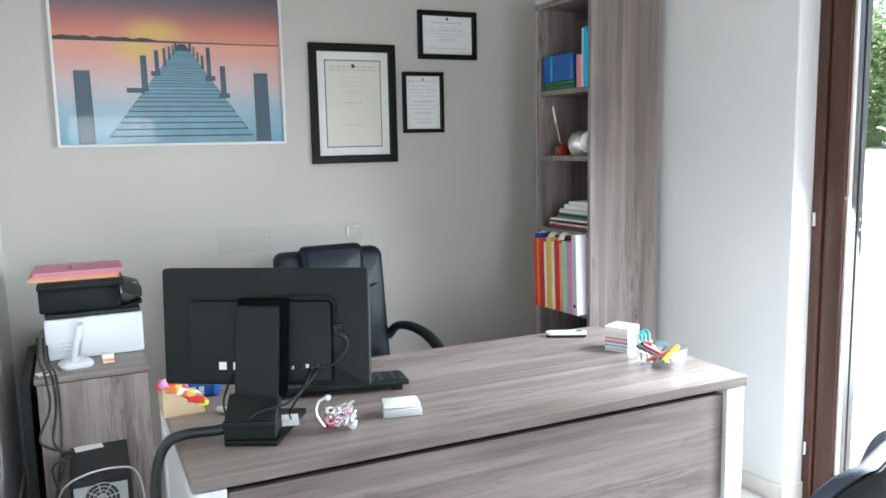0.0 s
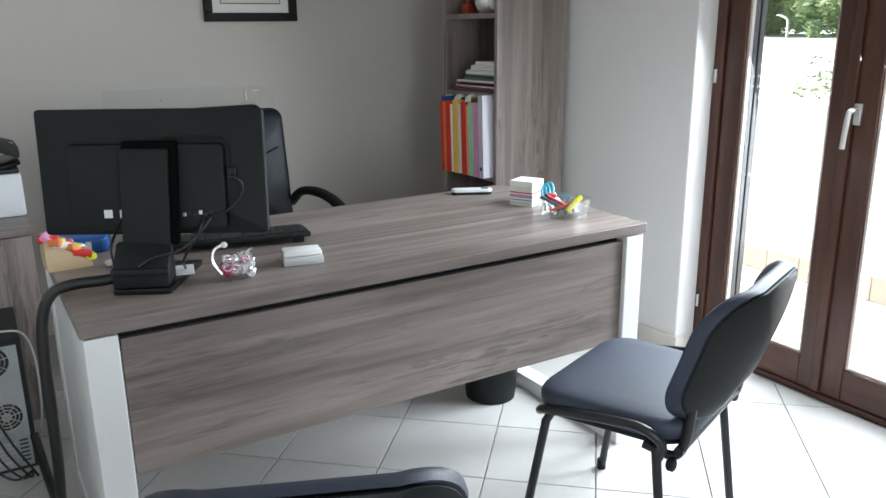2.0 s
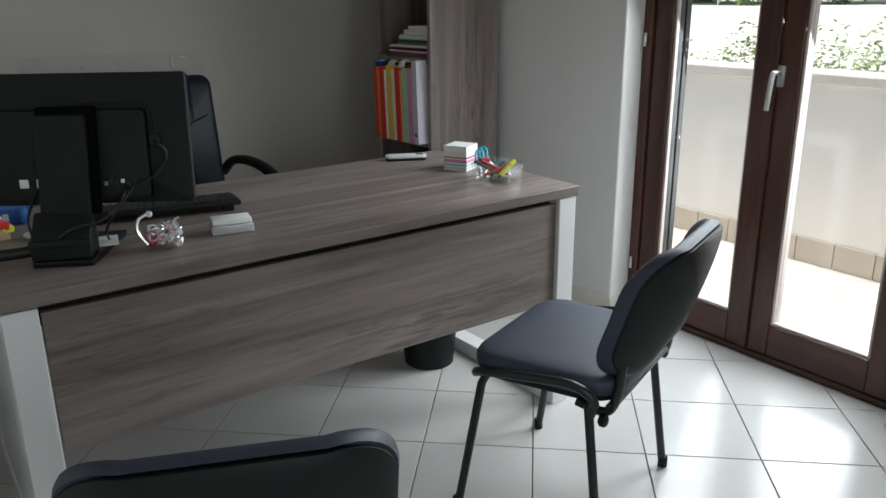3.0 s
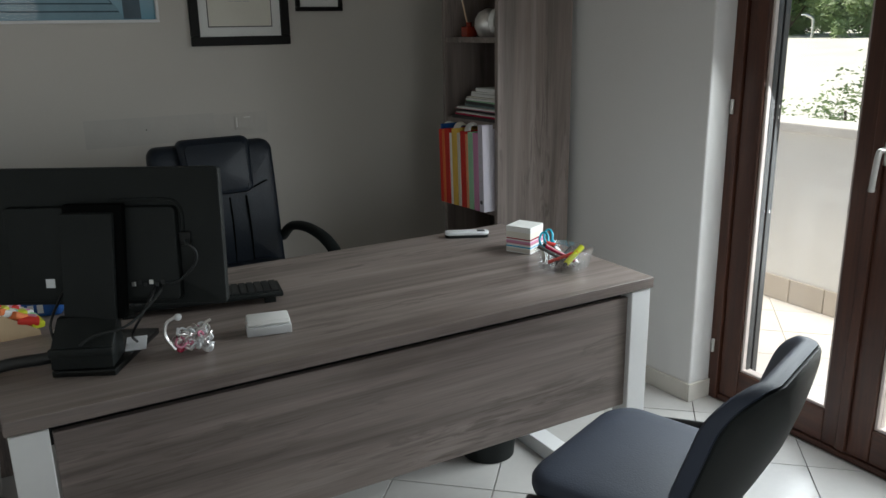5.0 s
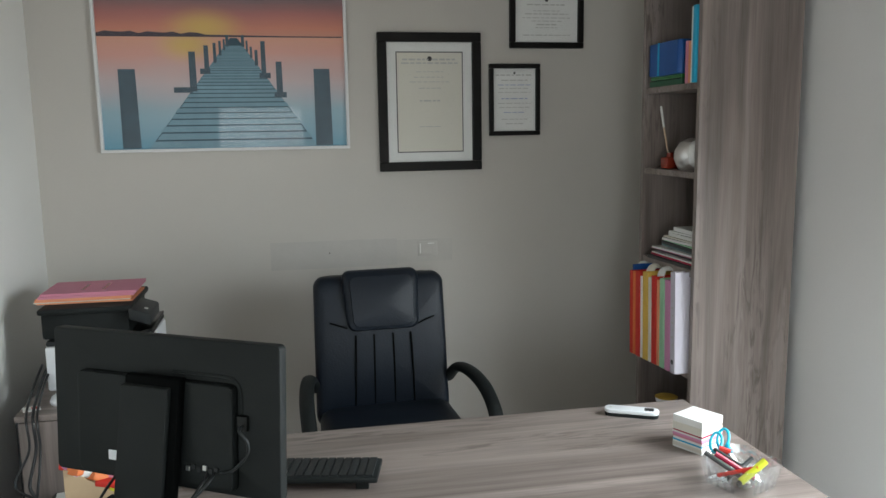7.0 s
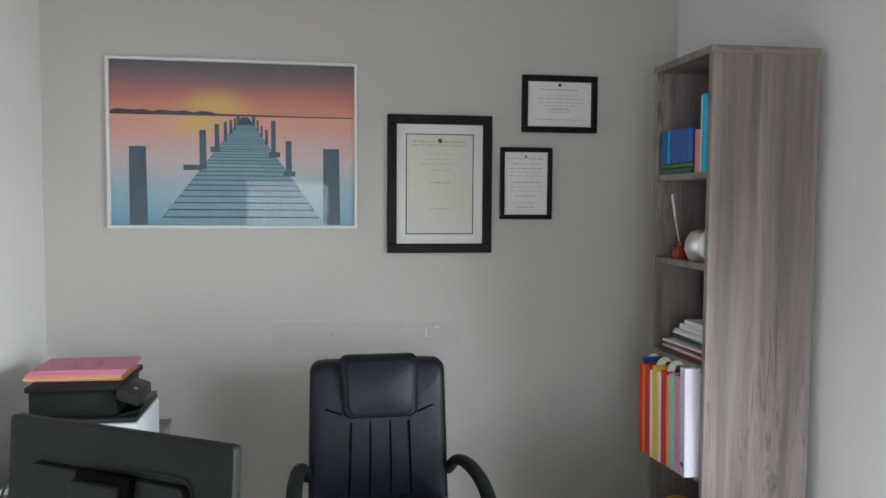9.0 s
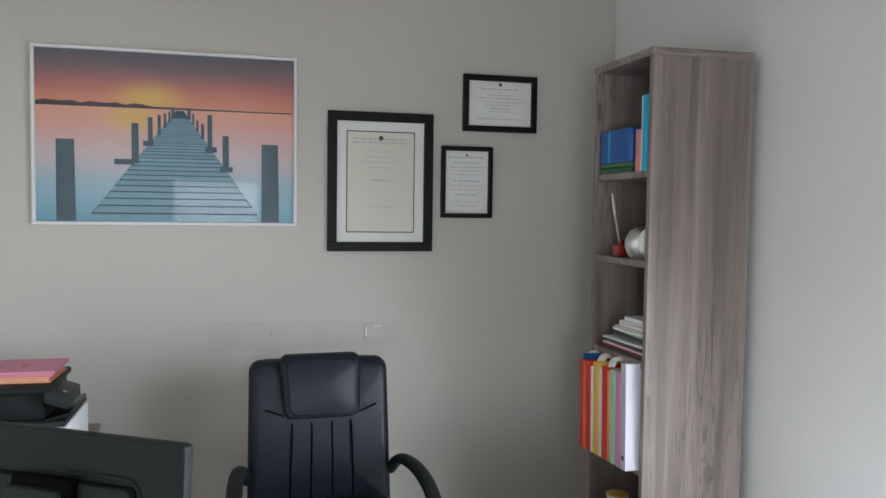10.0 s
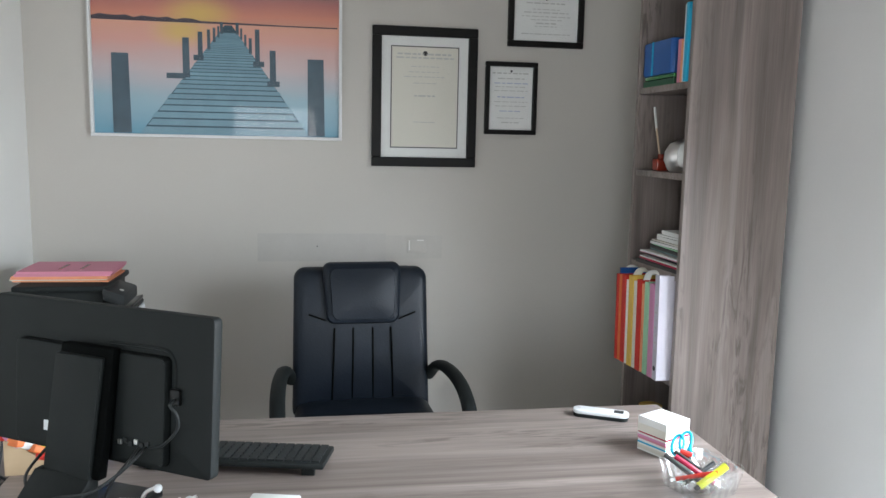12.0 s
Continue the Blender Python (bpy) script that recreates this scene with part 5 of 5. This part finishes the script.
def cut_tiles(name, parent, rest, angle, size, lo, hi, material, z, thick):
    """Tiles cut along the edges of the floor."""
    for x, y in rest:
        bm = bmesh.new()
        bm_box(bm, (-size / 2 + GAP / 2, -size / 2 + GAP / 2, -thick), (size / 2 - GAP / 2, size / 2 - GAP / 2, 0))
        bmesh.ops.transform(bm, matrix=pose(x, y, z, 0, 0, angle), verts=bm.verts)
        for co, no in (((lo[0], 0, 0), (-1, 0, 0)), ((hi[0], 0, 0), (1, 0, 0)), ((0, lo[1], 0), (0, -1, 0)), ((0, hi[1], 0), (0, 1, 0))):
            cut = bmesh.ops.bisect_plane(bm, geom=bm.verts[:] + bm.edges[:] + bm.faces[:], plane_co=co, plane_no=no, clear_outer=True)
        if bm.faces:
            bmesh.ops.holes_fill(bm, edges=bm.edges)
            part(name, bm, material, parent)
        else:
            bm.free()


fl = thing("floor", Matrix.Identity(4), "glossy pale grey floor tiles laid diagonally", "floor", kind="structure")
LO, HI = (X0, Y0), (2.588, Y1)
ins = lambda x, y: LO[0] < x < HI[0] and LO[1] < y < HI[1]
rest = tile_field("tile", fl, (1.502, 1.542), ANG, TS, ins, "tile", 0.0, 0.011)
cut_tiles("tile", fl, rest, ANG, TS, LO, HI, "tile", 0.0, 0.011)
bf = thing("balcony_floor", Matrix.Identity(4), "pale beige balcony tiles laid diagonally", "balcony floor", kind="structure")
LO2, HI2 = (2.70, 0.0), (3.79, 4.6)
ins2 = lambda x, y: LO2[0] < x < HI2[0] and LO2[1] < y < HI2[1]
rest = tile_field("tile", bf, (3.0, 2.0), 45, 0.30, ins2, "btile", 0.0, 0.012)
cut_tiles("tile", bf, rest, 45, 0.30, LO2, HI2, "btile", 0.0, 0.012)
bs = thing("balcony_skirting", Matrix.Identity(4), "beige skirting tiles along the parapet", "skirting", kind="structure")
sk = box((3.789, 0.001, 0.001), (3.7995, 0.199, 0.13), 0.002, 1)
data = bpy.data.meshes.new("tile")
sk.to_mesh(data)
sk.free()
data.materials.append(M["stile"])
for i in range(-4, 28):
    ob = new("tile", data)
    ob.parent = bs
    ob.matrix_basis = pose(0, 0.202 * i + 0.05, 0)
